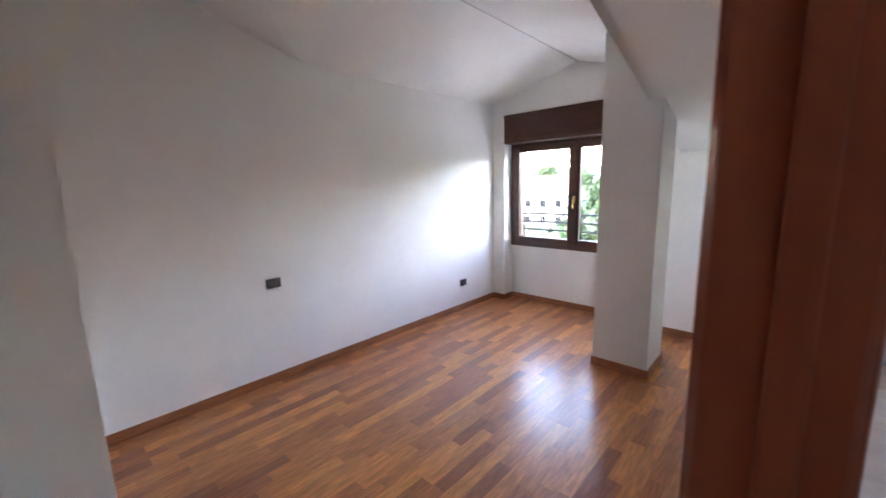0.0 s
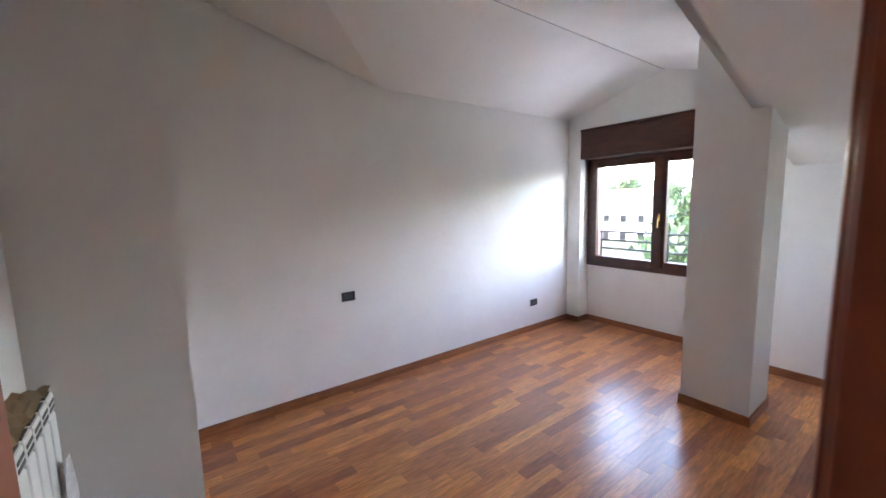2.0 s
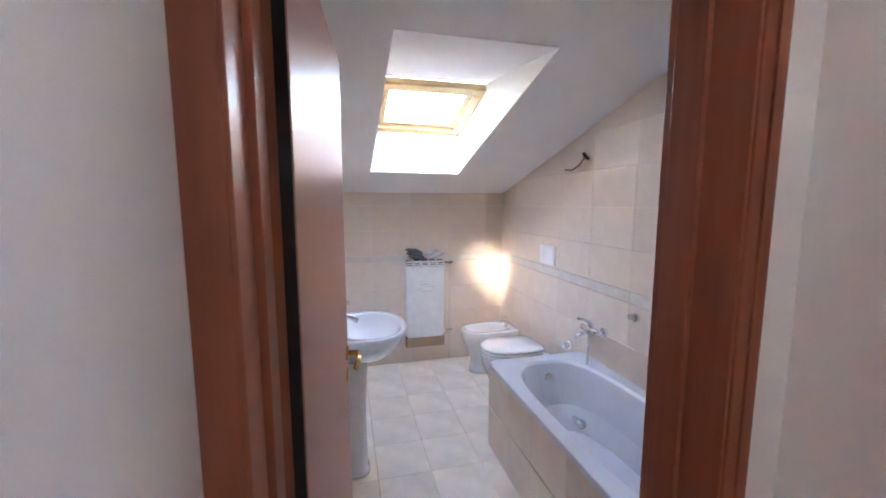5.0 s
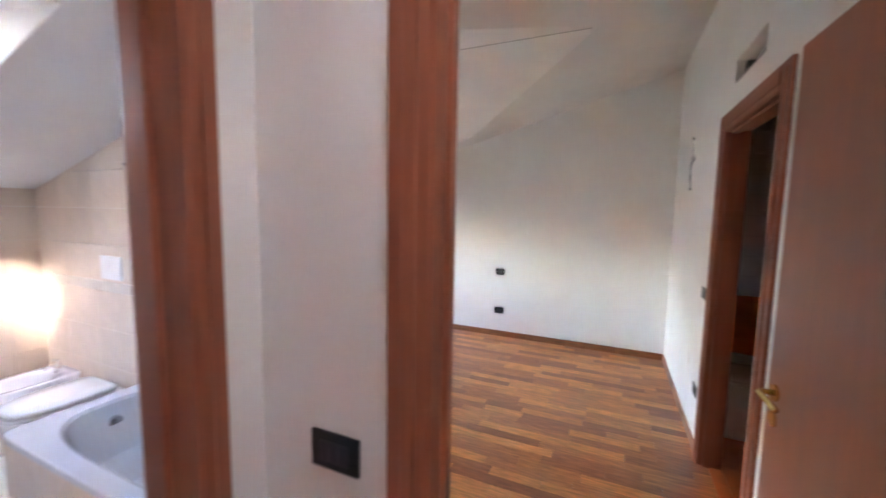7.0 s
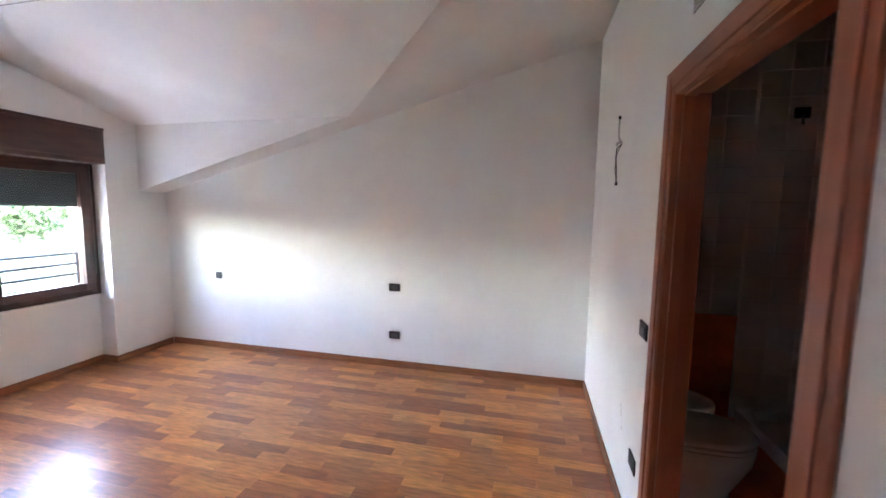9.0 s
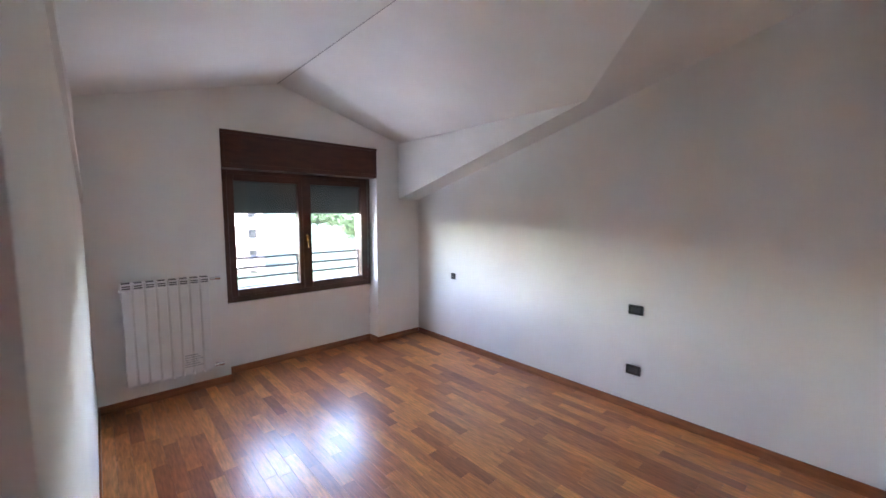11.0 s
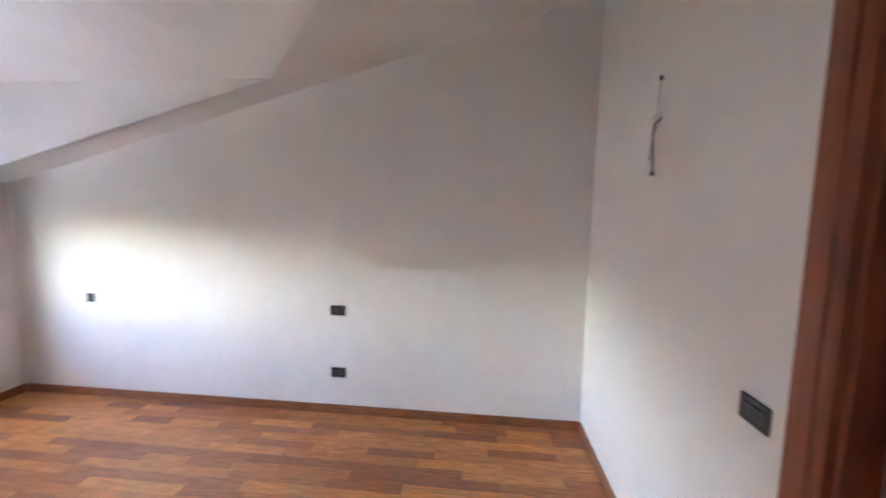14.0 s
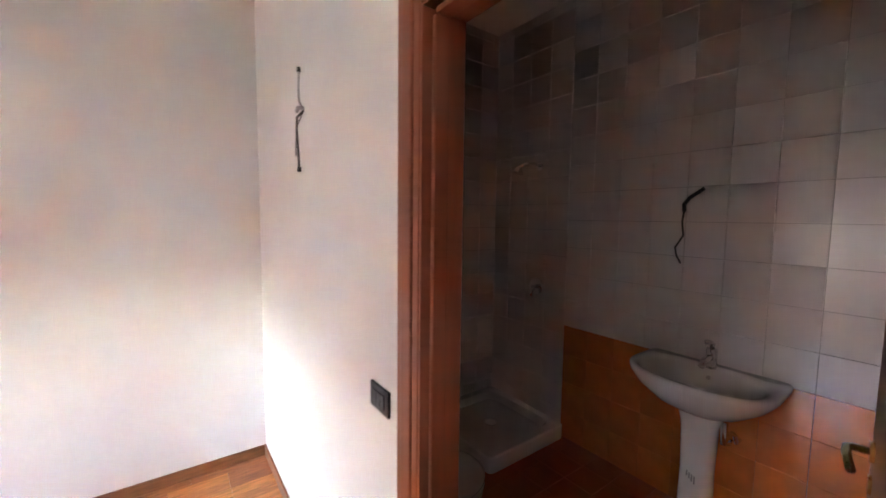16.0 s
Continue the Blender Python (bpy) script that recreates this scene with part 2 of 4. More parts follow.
def oval(cx, cy, z, rx, ry, n=36, p=2.0, flat=0.0):
    """A superellipse ring; flat cuts off the -x side at cx - flat * rx."""
    out = []
    for k in range(n):
        a = 2 * math.pi * k / n
        c, s = math.cos(a), math.sin(a)
        x = math.copysign(abs(c) ** (2 / p), c) * rx
        y = math.copysign(abs(s) ** (2 / p), s) * ry
        if flat:
            x = max(x, -flat * rx)
        out.append((cx + x, cy + y, z))
    return out


def d_ring(cx, z, rx, ry, n=44, front=2.3, back=6.0):
    """A ring rounded towards +x and squared towards -x, like the rim of a basin."""
    return [(p if p[0] > cx else q) for p, q in zip(oval(cx, 0, z, rx, ry, n, front), oval(cx, 0, z, rx, ry, n, back))]


def to_floor(*obs):
    """Carries the feet of uprights down to the finished floor."""
    for ob in obs:
        for o in (ob, *ob.children_recursive):
            if o.type == "MESH":
                for v in o.data.vertices:
                    if v.co.z < 0.012:
                        v.co.z += -0.075


def struct(ob, label="", category=""):
    return tagged(ob, label, category, "", "structure")


# ---- the plan ----
FZ = -0.075
XW, XE, YN = -3.28, 5.17, 4.50
YS = -0.37
SL = 0.28


def roof(x, y):
    return 1.785 + SL * (YN - y)


def roof_y(z):
    return YN - (z - 1.785) / SL


RA, ZA, PA = -2.14, 2.86, -1.06
RB, ZB, CB = 3.33, 2.93, 4.845
BW = 1.78


def gable_a(x, y):
    return ZA - 0.28 * abs(x - RA)


def gable_b(x, y):
    return ZB - 0.28 * abs(x - RB)


def bath_roof(x, y):
    return 1.70 + 0.27 * (4.30 - y)


# ceilings
za_w, za_p = gable_a(XW, 0), gable_a(PA, 0)
main_a = [(XW - .1, -1.4), (-0.15, -1.4), (-0.15, YN + .1), (PA, YN + .1), (PA, roof_y(za_p)), (RA, roof_y(ZA)), (XW, roof_y(za_w)), (XW - .1, roof_y(za_w))]
struct(obj("ceiling_bedroom", sheet(main_a, roof), CEIL), "white painted sloping attic ceiling", "ceiling")
bm = sheet([(XW - .1, roof_y(za_w)), (XW, roof_y(za_w)), (RA, roof_y(ZA)), (RA, YN + .1), (XW - .1, YN + .1)], gable_a)
sheet([(RA, roof_y(ZA)), (PA, roof_y(za_p)), (PA, YN + .1), (RA, YN + .1)], gable_a, bm=bm)
prism("x", [(roof_y(za_p), za_p), (YN + .1, za_p), (YN + .1, roof(0, YN + .1))], PA - .004, PA + 0.05, bm)
struct(obj("ceiling_dormer_bedroom", bm, CEIL), "white dormer ceiling with a ridge", "ceiling")
zb_c, zb_w = gable_b(CB, 0), gable_b(BW, 0)
main_b = [(0.95, -0.48), (XE + .1, -0.48), (XE + .1, YN + .1), (CB, YN + .1), (CB, roof_y(zb_c)), (RB, roof_y(ZB)), (BW, roof_y(zb_w)), (0.95, roof_y(zb_w))]
struct(obj("ceiling_bedroom_second", sheet(main_b, roof), CEIL), "white painted sloping attic ceiling", "ceiling")
bm = sheet([(RB, roof_y(ZB)), (CB, roof_y(zb_c)), (CB, YN + .1), (RB, YN + .1)], gable_b)
sheet([(BW - .1, roof_y(zb_w)), (BW, roof_y(zb_w)), (RB, roof_y(ZB)), (RB, YN + .1), (BW - .1, YN + .1)], gable_b, bm=bm)
prism("x", [(roof_y(zb_c), zb_c), (YN + .1, zb_c), (YN + .1, roof(0, YN + .1))], CB - .004, CB + 0.05, bm)
struct(obj("ceiling_dormer_second", bm, CEIL), "white dormer ceiling with a ridge", "ceiling")
# hall ceiling with an unseen deep skylight shaft, added to brighten the hall
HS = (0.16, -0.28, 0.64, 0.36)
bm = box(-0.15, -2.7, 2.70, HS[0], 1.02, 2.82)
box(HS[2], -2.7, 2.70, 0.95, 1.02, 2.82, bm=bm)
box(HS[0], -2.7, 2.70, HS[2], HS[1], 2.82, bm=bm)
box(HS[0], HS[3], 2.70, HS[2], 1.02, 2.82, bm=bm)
struct(obj("ceiling_hall", bm, CEIL), "white flat hall ceiling with an added light hole", "ceiling")
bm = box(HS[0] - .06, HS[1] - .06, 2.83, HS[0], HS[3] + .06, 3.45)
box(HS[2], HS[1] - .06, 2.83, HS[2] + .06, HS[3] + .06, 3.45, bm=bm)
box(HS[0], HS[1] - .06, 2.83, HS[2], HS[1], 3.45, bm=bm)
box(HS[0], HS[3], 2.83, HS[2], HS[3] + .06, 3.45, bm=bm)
struct(obj("skylight_shaft", bm, CEIL), "unseen straight white shaft added to light the hall", "shaft")
# added pane, its warm colour stands in for warmer hall light
pane = struct(obj("window_4", box(HS[0], HS[1], 3.40, HS[2], HS[3], 3.406), GLASS_WARM), "unseen added pane tinted warm for the hall's light", "skylight")
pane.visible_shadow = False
# ridge joints in the plaster
for rx, rz, y0 in ((RA, ZA, roof_y(ZA)), (RB, ZB, roof_y(ZB))):
    struct(obj("trim", prism("y", [(rx - .004, rz - .0035), (rx + .004, rz - .0035), (rx, rz + .01)], y0 + .05, YN), CRACK), "thin plaster joint along the ridge", "joint")

# bathroom ceiling with the skylight shaft
SX0, SX1, SY0, SY1 = 0.24, 1.00, 2.08, 3.72
bm = sheet([(-0.2, 0.95), (SX0, 0.95), (SX0, 4.4), (-0.2, 4.4)], bath_roof)
sheet([(SX1, 0.95), (1.80, 0.95), (1.80, 4.4), (SX1, 4.4)], bath_roof, bm=bm)
sheet([(SX0, 0.95), (SX1, 0.95), (SX1, SY0), (SX0, SY0)], bath_roof, bm=bm)
sheet([(SX0, SY1), (SX1, SY1), (SX1, 4.4), (SX0, 4.4)], bath_roof, bm=bm)
struct(obj("ceiling_bathroom", bm, CEIL), "white sloping bathroom ceiling with a skylight shaft", "ceiling")
TY0, TY1, TH = 3.03, 3.71, 0.37


def top_roof(y):
    return bath_roof(0, y) + TH


bm = bmesh.new()
e4 = .004
low = [(SX0 + e4, SY0 + e4, bath_roof(0, SY0) - .002), (SX1 - e4, SY0 + e4, bath_roof(0, SY0) - .002), (SX1 - e4, SY1 - e4, bath_roof(0, SY1) - .002), (SX0 + e4, SY1 - e4, bath_roof(0, SY1) - .002)]
high = [(SX0 + e4, TY0, top_roof(TY0)), (SX1 - e4, TY0, top_roof(TY0)), (SX1 - e4, TY1, top_roof(TY1)), (SX0 + e4, TY1, top_roof(TY1))]
mid = [Vector(c) for c in ((SX0 - .1, SY0 - .1, 0), (SX1 + .1, SY0 - .1, 0), (SX1 + .1, SY1 + .1, 0), (SX0 - .1, SY1 + .1, 0))]
lo_v, hi_v = [bm.verts.new(p) for p in low], [bm.verts.new(p) for p in high]
lo_o = [bm.verts.new((c.x, c.y, bath_roof(0, c.y) + .1)) for c in mid]
hi_o = [bm.verts.new((c.x, TY0 - .1 if i < 2 else TY1 + .1, top_roof(TY0 - .1 if i < 2 else TY1 + .1))) for i, c in enumerate(mid)]
for i in range(4):
    k = (i + 1) % 4
    bm.faces.new((lo_v[i], lo_v[k], hi_v[k], hi_v[i]))
    bm.faces.new((lo_o[i], lo_o[k], hi_o[k], hi_o[i]))
    bm.faces.new((hi_v[i], hi_v[k], hi_o[k], hi_o[i]))
    bm.faces.new((lo_v[i], lo_v[k], lo_o[k], lo_o[i]))
struct(obj("skylight_shaft", bm, CEIL), "white plastered flared skylight shaft", "shaft")
tilt = math.degrees(math.atan(-0.27))
win = thing("window_3", "pine roof window with a slightly grey-tinted double pane", "skylight", ((SX0 + SX1) / 2, (TY0 + TY1) / 2, top_roof((TY0 + TY1) / 2) - .01), 0, "", "structure")
win.matrix_world = pose((SX0 + SX1) / 2, (TY0 + TY1) / 2, top_roof((TY0 + TY1) / 2) - .01, tilt, 0, 0)
hw, hl = (SX1 - SX0) / 2, (TY1 - TY0) / 2 / math.cos(radians(tilt))
for x0, y0, x1, y1 in ((-hw, -hl, hw, -hl + .075), (-hw, hl - .075, hw, hl), (-hw, -hl + .076, -hw + .065, hl - .076), (hw - .065, -hl + .076, hw, hl - .076)):
    part("frame", box(x0, y0, -.04, x1, y1, .05, .006), PINE, win)
for x0, y0, x1, y1 in ((-hw + .07, -hl + .08, hw - .07, -hl + .125), (-hw + .07, hl - .125, hw - .07, hl - .08), (-hw + .07, -hl + .126, -hw + .11, hl - .126), (hw - .11, -hl + .126, hw - .07, hl - .126)):
    part("sash", box(x0, y0, -.015, x1, y1, .045, .005), PINE, win)
g = part("pane", box(-hw + .10, -hl + .11, .02, hw - .10, hl - .11, .026), GLASS_ROOF, win)
g.visible_shadow = False

# walls that run along y, with the roof's slope on top
def yz_top(y0, y1, f):
    return [(y0, 0), (y1, 0), (y1, f(y1)), (y0, f(y0))]


west = [(-1.4, 0), (YN, 0), (YN, za_w + .05), (roof_y(za_w), za_w + .05), (-1.4, roof(0, -1.4) + .05)]
struct(obj("wall_west", prism("x", west, XW - 0.3, XW), PLASTER), "white plastered wall", "wall")
struct(obj("wall_east", prism("x", [(-0.5, 0), (YN, 0), (YN, roof(0, YN) + .05), (-0.5, roof(0, -0.5) + .05)], XE, XE + 0.3), PLASTER), "white plastered wall", "wall")
# partition between the bedroom, the hall and the bathroom, with the door opening
DA0, DA1, DH = -0.22, 0.54, 2.10
fa = lambda y: roof(0, y) + .05
bm = prism("x", yz_top(DA1 + .02, YN, fa), -0.235, -0.15)
prism("x", yz_top(-2.6, DA0 - .02, fa), -0.235, -0.15, bm)
prism("x", [(DA0 - .02, DH + .02), (DA1 + .02, DH + .02), (DA1 + .02, fa(DA1)), (DA0 - .02, fa(DA0))], -0.235, -0.15, bm)
struct(obj("wall_bedroom_hall", bm, PLASTER), "white plastered partition with a doorway", "wall")
# the closet block that narrows the bedroom's entry
PX = -2.0
bm = prism("x", yz_top(-0.255, 0.20, fa), PX - 0.12, PX)
prism("y", [(XW, 0), (PX - .12, 0), (PX - .12, fa(0.1)), (XW, fa(0.1))], 0.08, 0.198, bm)
struct(obj("wall_closet", bm, PLASTER), "white plastered partition beside the entry", "wall")
struct(obj("wall_south_bedroom", prism("y", [(XW, 0), (-0.235, 0), (-0.235, 3.4), (XW, 3.4)], -0.37, -0.255), PLASTER), "white plastered wall", "wall")
struct(obj("wall_south_hall", box(-0.26, -2.7, 0, 0.95, -2.6, 2.75), PLASTER), "white plastered wall", "wall")
# hall to second bedroom
WY0, WY1 = 0.95, 1.11
DB0, DB1 = -0.33, 0.52
HX0, HX1 = 0.84, 0.915
bm = prism("x", yz_top(DB1 + .02, 1.06, fa), HX0 + .001, HX1 - .001)
prism("x", yz_top(-2.6, DB0 - .02, fa), HX0, HX1, bm)
prism("x", [(DB0 - .02, DH + .02), (DB1 + .02, DH + .02), (DB1 + .02, fa(DB1)), (DB0 - .02, fa(DB0))], HX0, HX1, bm)
struct(obj("wall_hall_second", bm, PLASTER), "white plastered partition with a doorway", "wall")
# bathroom south wall with its door
DX0, DX1 = -0.095, 0.682
bm = prism("y", [(-0.15, 0), (DX0 - .02, 0), (DX0 - .02, 3.1), (-0.15, 3.1)], WY0, WY1)
prism("y", [(DX1 + .02, 0), (HX1, 0), (HX1, 3.1), (DX1 + .02, 3.1)], WY0, WY1, bm)
prism("y", [(HX1, 0), (BW, 0), (BW, 3.1), (HX1, 3.1)], 1.06, 1.14, bm)
prism("y", [(DX0 - .02, DH + .02), (DX1 + .02, DH + .02), (DX1 + .02, 3.1), (DX0 - .02, 3.1)], WY0, WY1, bm)
struct(obj("wall_bathroom_south", bm, PLASTER), "white plastered partition with a doorway", "wall")
BXE = 1.68
struct(obj("wall_bathroom_east", prism("x", yz_top(1.14, YN, lambda y: gable_b(BW, y) + .4), BXE, BW), PLASTER), "white plastered partition", "wall")
struct(obj("wall_bathroom_north", box(-0.15, 4.30, 0, BXE, YN, 2.0), PLASTER), "plastered wall behind tiles", "wall")

# south wall of the second bedroom, with the door of its bathroom and a vent hole
SD0, SD1 = 2.29, 3.15
VX0, VX1, VZ0, VZ1 = 2.56, 3.06, 2.36, 2.49
bm = prism("y", [(HX1, 0), (SD0 - .02, 0), (SD0 - .02, 3.3), (HX1, 3.3)], YS - .11, YS)
prism("y", [(SD1 + .02, 0), (XE, 0), (XE, 3.3), (SD1 + .02, 3.3)], YS - .11, YS, bm)
prism("y", [(SD0 - .02, DH + .02), (SD1 + .02, DH + .02), (SD1 + .02, VZ0), (SD0 - .02, VZ0)], YS - .11, YS, bm)
prism("y", [(SD0 - .02, VZ1), (SD1 + .02, VZ1), (SD1 + .02, 3.3), (SD0 - .02, 3.3)], YS - .11, YS, bm)
prism("y", [(SD0 - .02, VZ0), (VX0, VZ0), (VX0, VZ1), (SD0 - .02, VZ1)], YS - .11, YS, bm)
prism("y", [(VX1, VZ0), (SD1 + .02, VZ0), (SD1 + .02, VZ1), (VX1, VZ1)], YS - .11, YS, bm)
struct(obj("wall_second_south", bm, PLASTER), "white plastered wall with a doorway and a vent hole", "wall")

# north walls with their windows in shallow niches
WA0, WA1, WB0, WB1 = -3.10, -1.30, 2.775, 4.50
WZ0, WZ1 = 0.68, 2.40
NI = 0.20


def north_wall(name, x0, x1, w0, w1, gable, ridge, g0, g1):
    bm = box(x0, YN, 0, w0, YN + .46, 2.0)
    box(w1, YN, 0, x1, YN + .46, 1.77, bm=bm)
    box(w0, YN + NI, 0, w1, YN + .46, WZ0, bm=bm)
    poly = [(x0, 2.0), (w0, 2.0), (w0, WZ1), (w1, WZ1), (w1, 1.77), (x1, 1.77), (x1, 1.82), (g1, 1.82), (g1, gable(g1, 0) + .05), (ridge, gable(ridge, 0) + .05), (g0, gable(g0, 0) + .05), (x0, gable(g0, 0) + .05)]
    prism("y", poly, YN, YN + .46, bm)
    return struct(obj(name, bm, PLASTER), "white plastered gable wall with a window niche", "wall")


north_wall("wall_north_bedroom", XW - .3, -0.15, WA0, WA1, gable_a, RA, XW, PA)
north_wall("wall_north_second", BW, XE + .3, WB0, WB1, gable_b, RB, BW, CB)

# pillar of the first bedroom
PIL = (-1.40, 3.34, -0.96, 3.76)
bm = prism("y", [(PIL[0], 0), (PIL[2], 0), (PIL[2], 1.95), (PA + .02, 1.95), (PA + .02, gable_a(PA, 0) + .04), (PIL[0], gable_a(PIL[0], 0) + .04)], PIL[1], PIL[3])
prism("x", [(PIL[1], 1.95), (PIL[3], 1.95), (PIL[3], roof(0, PIL[3]) + .04), (PIL[1], roof(0, PIL[1]) + .04)], PA + .02, PIL[2], bm)
struct(obj("pillar", bm, PLASTER), "white plastered square pillar under the roof", "pillar")

# second bathroom shell
Q0, Q1, QS = 1.60, 4.92, -2.30
struct(obj("wall_ensuite_south", box(Q0 - .1, QS - .12, 0, Q1 + .1, QS, 3.2), GROUT3), "grouted wall behind tiles", "wall")
struct(obj("wall_ensuite_east", box(Q1, QS, 0, Q1 + .1, YS - .11, 3.2), GROUT3), "grouted wall behind tiles", "wall")
struct(obj("wall_ensuite_west", box(Q0 - .1, QS, 0, Q0, YS - .11, 3.2), WTILE), "white tiled wall", "wall")
struct(obj("ceiling_ensuite", box(Q0 - .1, QS - .12, 3.2, Q1 + .1, YS - .11, 3.3), CEIL), "white flat bathroom ceiling", "ceiling")


to_floor(*[o for o in scene.objects if o.name.startswith(("wall_", "pillar"))])


# ---- baseboards ----
def skirt(x0, y0, x1, y1, side):
    """A skirting board from one point to another; side is the way it stands out from the wall."""
    h, t = FZ + 0.075, 0.012
    if abs(x1 - x0) > abs(y1 - y0):
        bm = box(min(x0, x1), min(y0, y0 + side * t), FZ, max(x0, x1), max(y0, y0 + side * t), h, .004)
    else:
        bm = box(min(x0, x0 + side * t), min(y0, y1), FZ, max(x0, x0 + side * t), max(y0, y1), h, .004)
    struct(obj("baseboard", bm, SKIRT), "reddish brown wooden skirting board", "skirting")


skirt(XW, 0.20, XW, YN - .013, 1)
skirt(XW, YN, WA0, YN, -1)
skirt(WA0, YN + NI, WA1, YN + NI, -1)
skirt(WA1, YN, -0.275, YN, -1)
skirt(-0.235, 0.64, -0.235, YN - .013, -1)
skirt(PX, -0.245, PX, 0.185, 1)
skirt(PX + .013, -0.255, -0.33, -0.255, 1)
skirt(XW + .013, 0.198, PX + .012, 0.198, 1)
skirt(PIL[0] - .012, PIL[1], PIL[2] + .012, PIL[1], -1)
skirt(PIL[0] - .012, PIL[3], PIL[2] + .012, PIL[3], 1)
skirt(PIL[0], PIL[1] + .001, PIL[0], PIL[3] - .001, -1)
skirt(PIL[2], PIL[1] + .001, PIL[2], PIL[3] - .001, 1)
skirt(XE, YS, XE, YN - .013, -1)
skirt(XE - .013, YN, WB1, YN, -1)
skirt(WB0, YN + NI, WB1, YN + NI, -1)
skirt(BW, YN, WB0, YN, -1)
skirt(WB1, YN - .012, WB1, YN + NI - .013, -1)
skirt(WB0, YN - .012, WB0, YN + NI - .013, 1)
skirt(WA0, YN - .012, WA0, YN + NI - .013, 1)
skirt(BW, 1.05, BW, YN - .013, 1)
skirt(HX1 + .02, 1.06, BW + .012, WY1, -1)
skirt(3.262, YS, XE - .013, YS, 1)
skirt(HX1 + .1, YS, 2.178, YS, 1)
skirt(-0.15, 0.635, -0.15, WY0, 1)
skirt(HX0, 0.635, HX0, WY0, -1)
skirt(0.745, WY0, HX0 - .013, WY0, -1)


# ---- doors ----
def door_frame(axis, at0, at1, o0, o1, h, wide=0.10):
    """Lining and stepped architraves round an opening o0..o1 in a wall from at0 to at1 across axis."""
    root = thing("door_frame", "reddish mahogany door frame with stepped architraves", "door frame", kind="structure")

    def bx(a0, c0, z0, a1, c1, z1, bev):
        return box(a0, c0, z0, a1, c1, z1, bev) if axis == "x" else box(c0, a0, z0, c1, a1, z1, bev)
    a0, a1 = at0 - .012, at1 + .012
    part("lining", bx(a0, o0 - .022, 0, a1, o0, h + .022, .003), MAHOG_F, root)
    part("lining", bx(a0, o1, 0, a1, o1 + .022, h + .022, .003), MAHOG_F, root)
    part("lining", bx(a0, o0 + .001, h, a1, o1 - .001, h + .022, .003), MAHOG_F, root)
    mid = at0 + (at1 - at0) * .45
    part("stop", bx(mid, o0 - .001, 0, a1 - .03, o0 + .013, h - .013, .003), MAHOG_F, root)
    part("stop", bx(mid, o1 - .013, 0, a1 - .03, o1 + .001, h - .013, .003), MAHOG_F, root)
    part("stop", bx(mid, o0 + .014, h - .013, a1 - .03, o1 - .014, h + .001, .003), MAHOG_F, root)
    for s, w in ((-1, at0), (1, at1)):
        lo, hi = (w - .016, w + .002) if s < 0 else (w - .002, w + .016)
        lo2, hi2 = (w - .024, w - .014) if s < 0 else (w + .014, w + .024)
        for c0, c1 in ((o0 - wide, o0 - .006), (o1 + .006, o1 + wide)):
            part("architrave", bx(lo, c0, 0, hi, c1, h + wide, .004), MAHOG_F, root)
        for c0, c1 in ((o0 - wide + .03, o0 - .03), (o1 + .03, o1 + wide - .03)):
            part("moulding", bx(lo2, c0, 0, hi2, c1, h + wide - .03, .006), MAHOG_F, root)
        part("architrave", bx(lo, o0 - .004, h + .006, hi, o1 + .004, h + wide, .004), MAHOG_F, root)
        part("moulding", bx(lo2, o0 - .02, h + .03, hi2, o1 + .02, h + wide - .03, .006), MAHOG_F, root)
    return root


def door_leaf(name, hx, hy, angle, width, label, handle_sides=(1, -1)):
    """A flush leaf that hangs on (hx, hy); its width runs along the local x axis."""
    leaf = obj(name, box(0, -.022, .008, width, .022, DH - .004, .003), MAHOG)
    leaf.matrix_world = pose(hx, hy, 0, 0, 0, angle)
    struct(leaf, label, "door")
    for s in handle_sides:
        x, z = width - .06, 1.04
        hb = tube([(x, s * .022, z), (x, s * .031, z)], .026, n=20)
        ha = part("door_handle", hb, BRASS, leaf, "polished brass lever handle")
        part("lever", tube([(x, s * .03, z), (x, s * .060, z), (x - .012, s * .070, z), (x - .06, s * .072, z + .004), (x - .125, s * .066, z - .006)], .0095, n=10), BRASS, ha, smooth=True)
        part("keyhole_plate", tube([(x, s * .022, z - .085), (x, s * .029, z - .085)], .024, n=20), BRASS, leaf, "round brass keyhole plate")
    for z in (.25, 1.05, 1.85):
        part("hinge", tube([(-.004, .026, z - .04), (-.004, .026, z + .04)], .008), BRASS, leaf)
    # black strip that draws the shadow along the leaf's hinge edge
    part("edge_seal", box(-.004, -.020, .01, -.0002, .001, DH - .01), BLACK, leaf, "black strip for the shade on the hinge edge")
    part("lock_plate", box(width - .0005, -.011, .93, width + .002, .011, 1.10), BRASS, leaf)
    return leaf


door_frame("x", -0.235, -0.15, DA0, DA1, DH, 0.085)
door_frame("x", HX0, HX1, DB0, DB1, DH, 0.09)
door_frame("y", WY0, WY1, DX0, DX1, DH, 0.064)
door_frame("y", YS - .11, YS, SD0, SD1, DH, 0.11)
door_leaf("door_1", -0.30, DA0 + .02, 171, 0.74, "flush mahogany bedroom door standing open")
door_leaf("door_2", DX0 + .024, WY1 + .018, 84.6, 0.79, "flush mahogany bathroom door standing open")
door_leaf("door_3", HX1 + .035, DB0 + .03, 2, 0.82, "flush mahogany bedroom door standing open")
door_leaf("door_4", SD0 + .03, YS - .15, 279, 0.80, "flush mahogany ensuite door standing open")


to_floor(*[o for o in scene.objects if o.name.startswith("door_") and not o.parent])


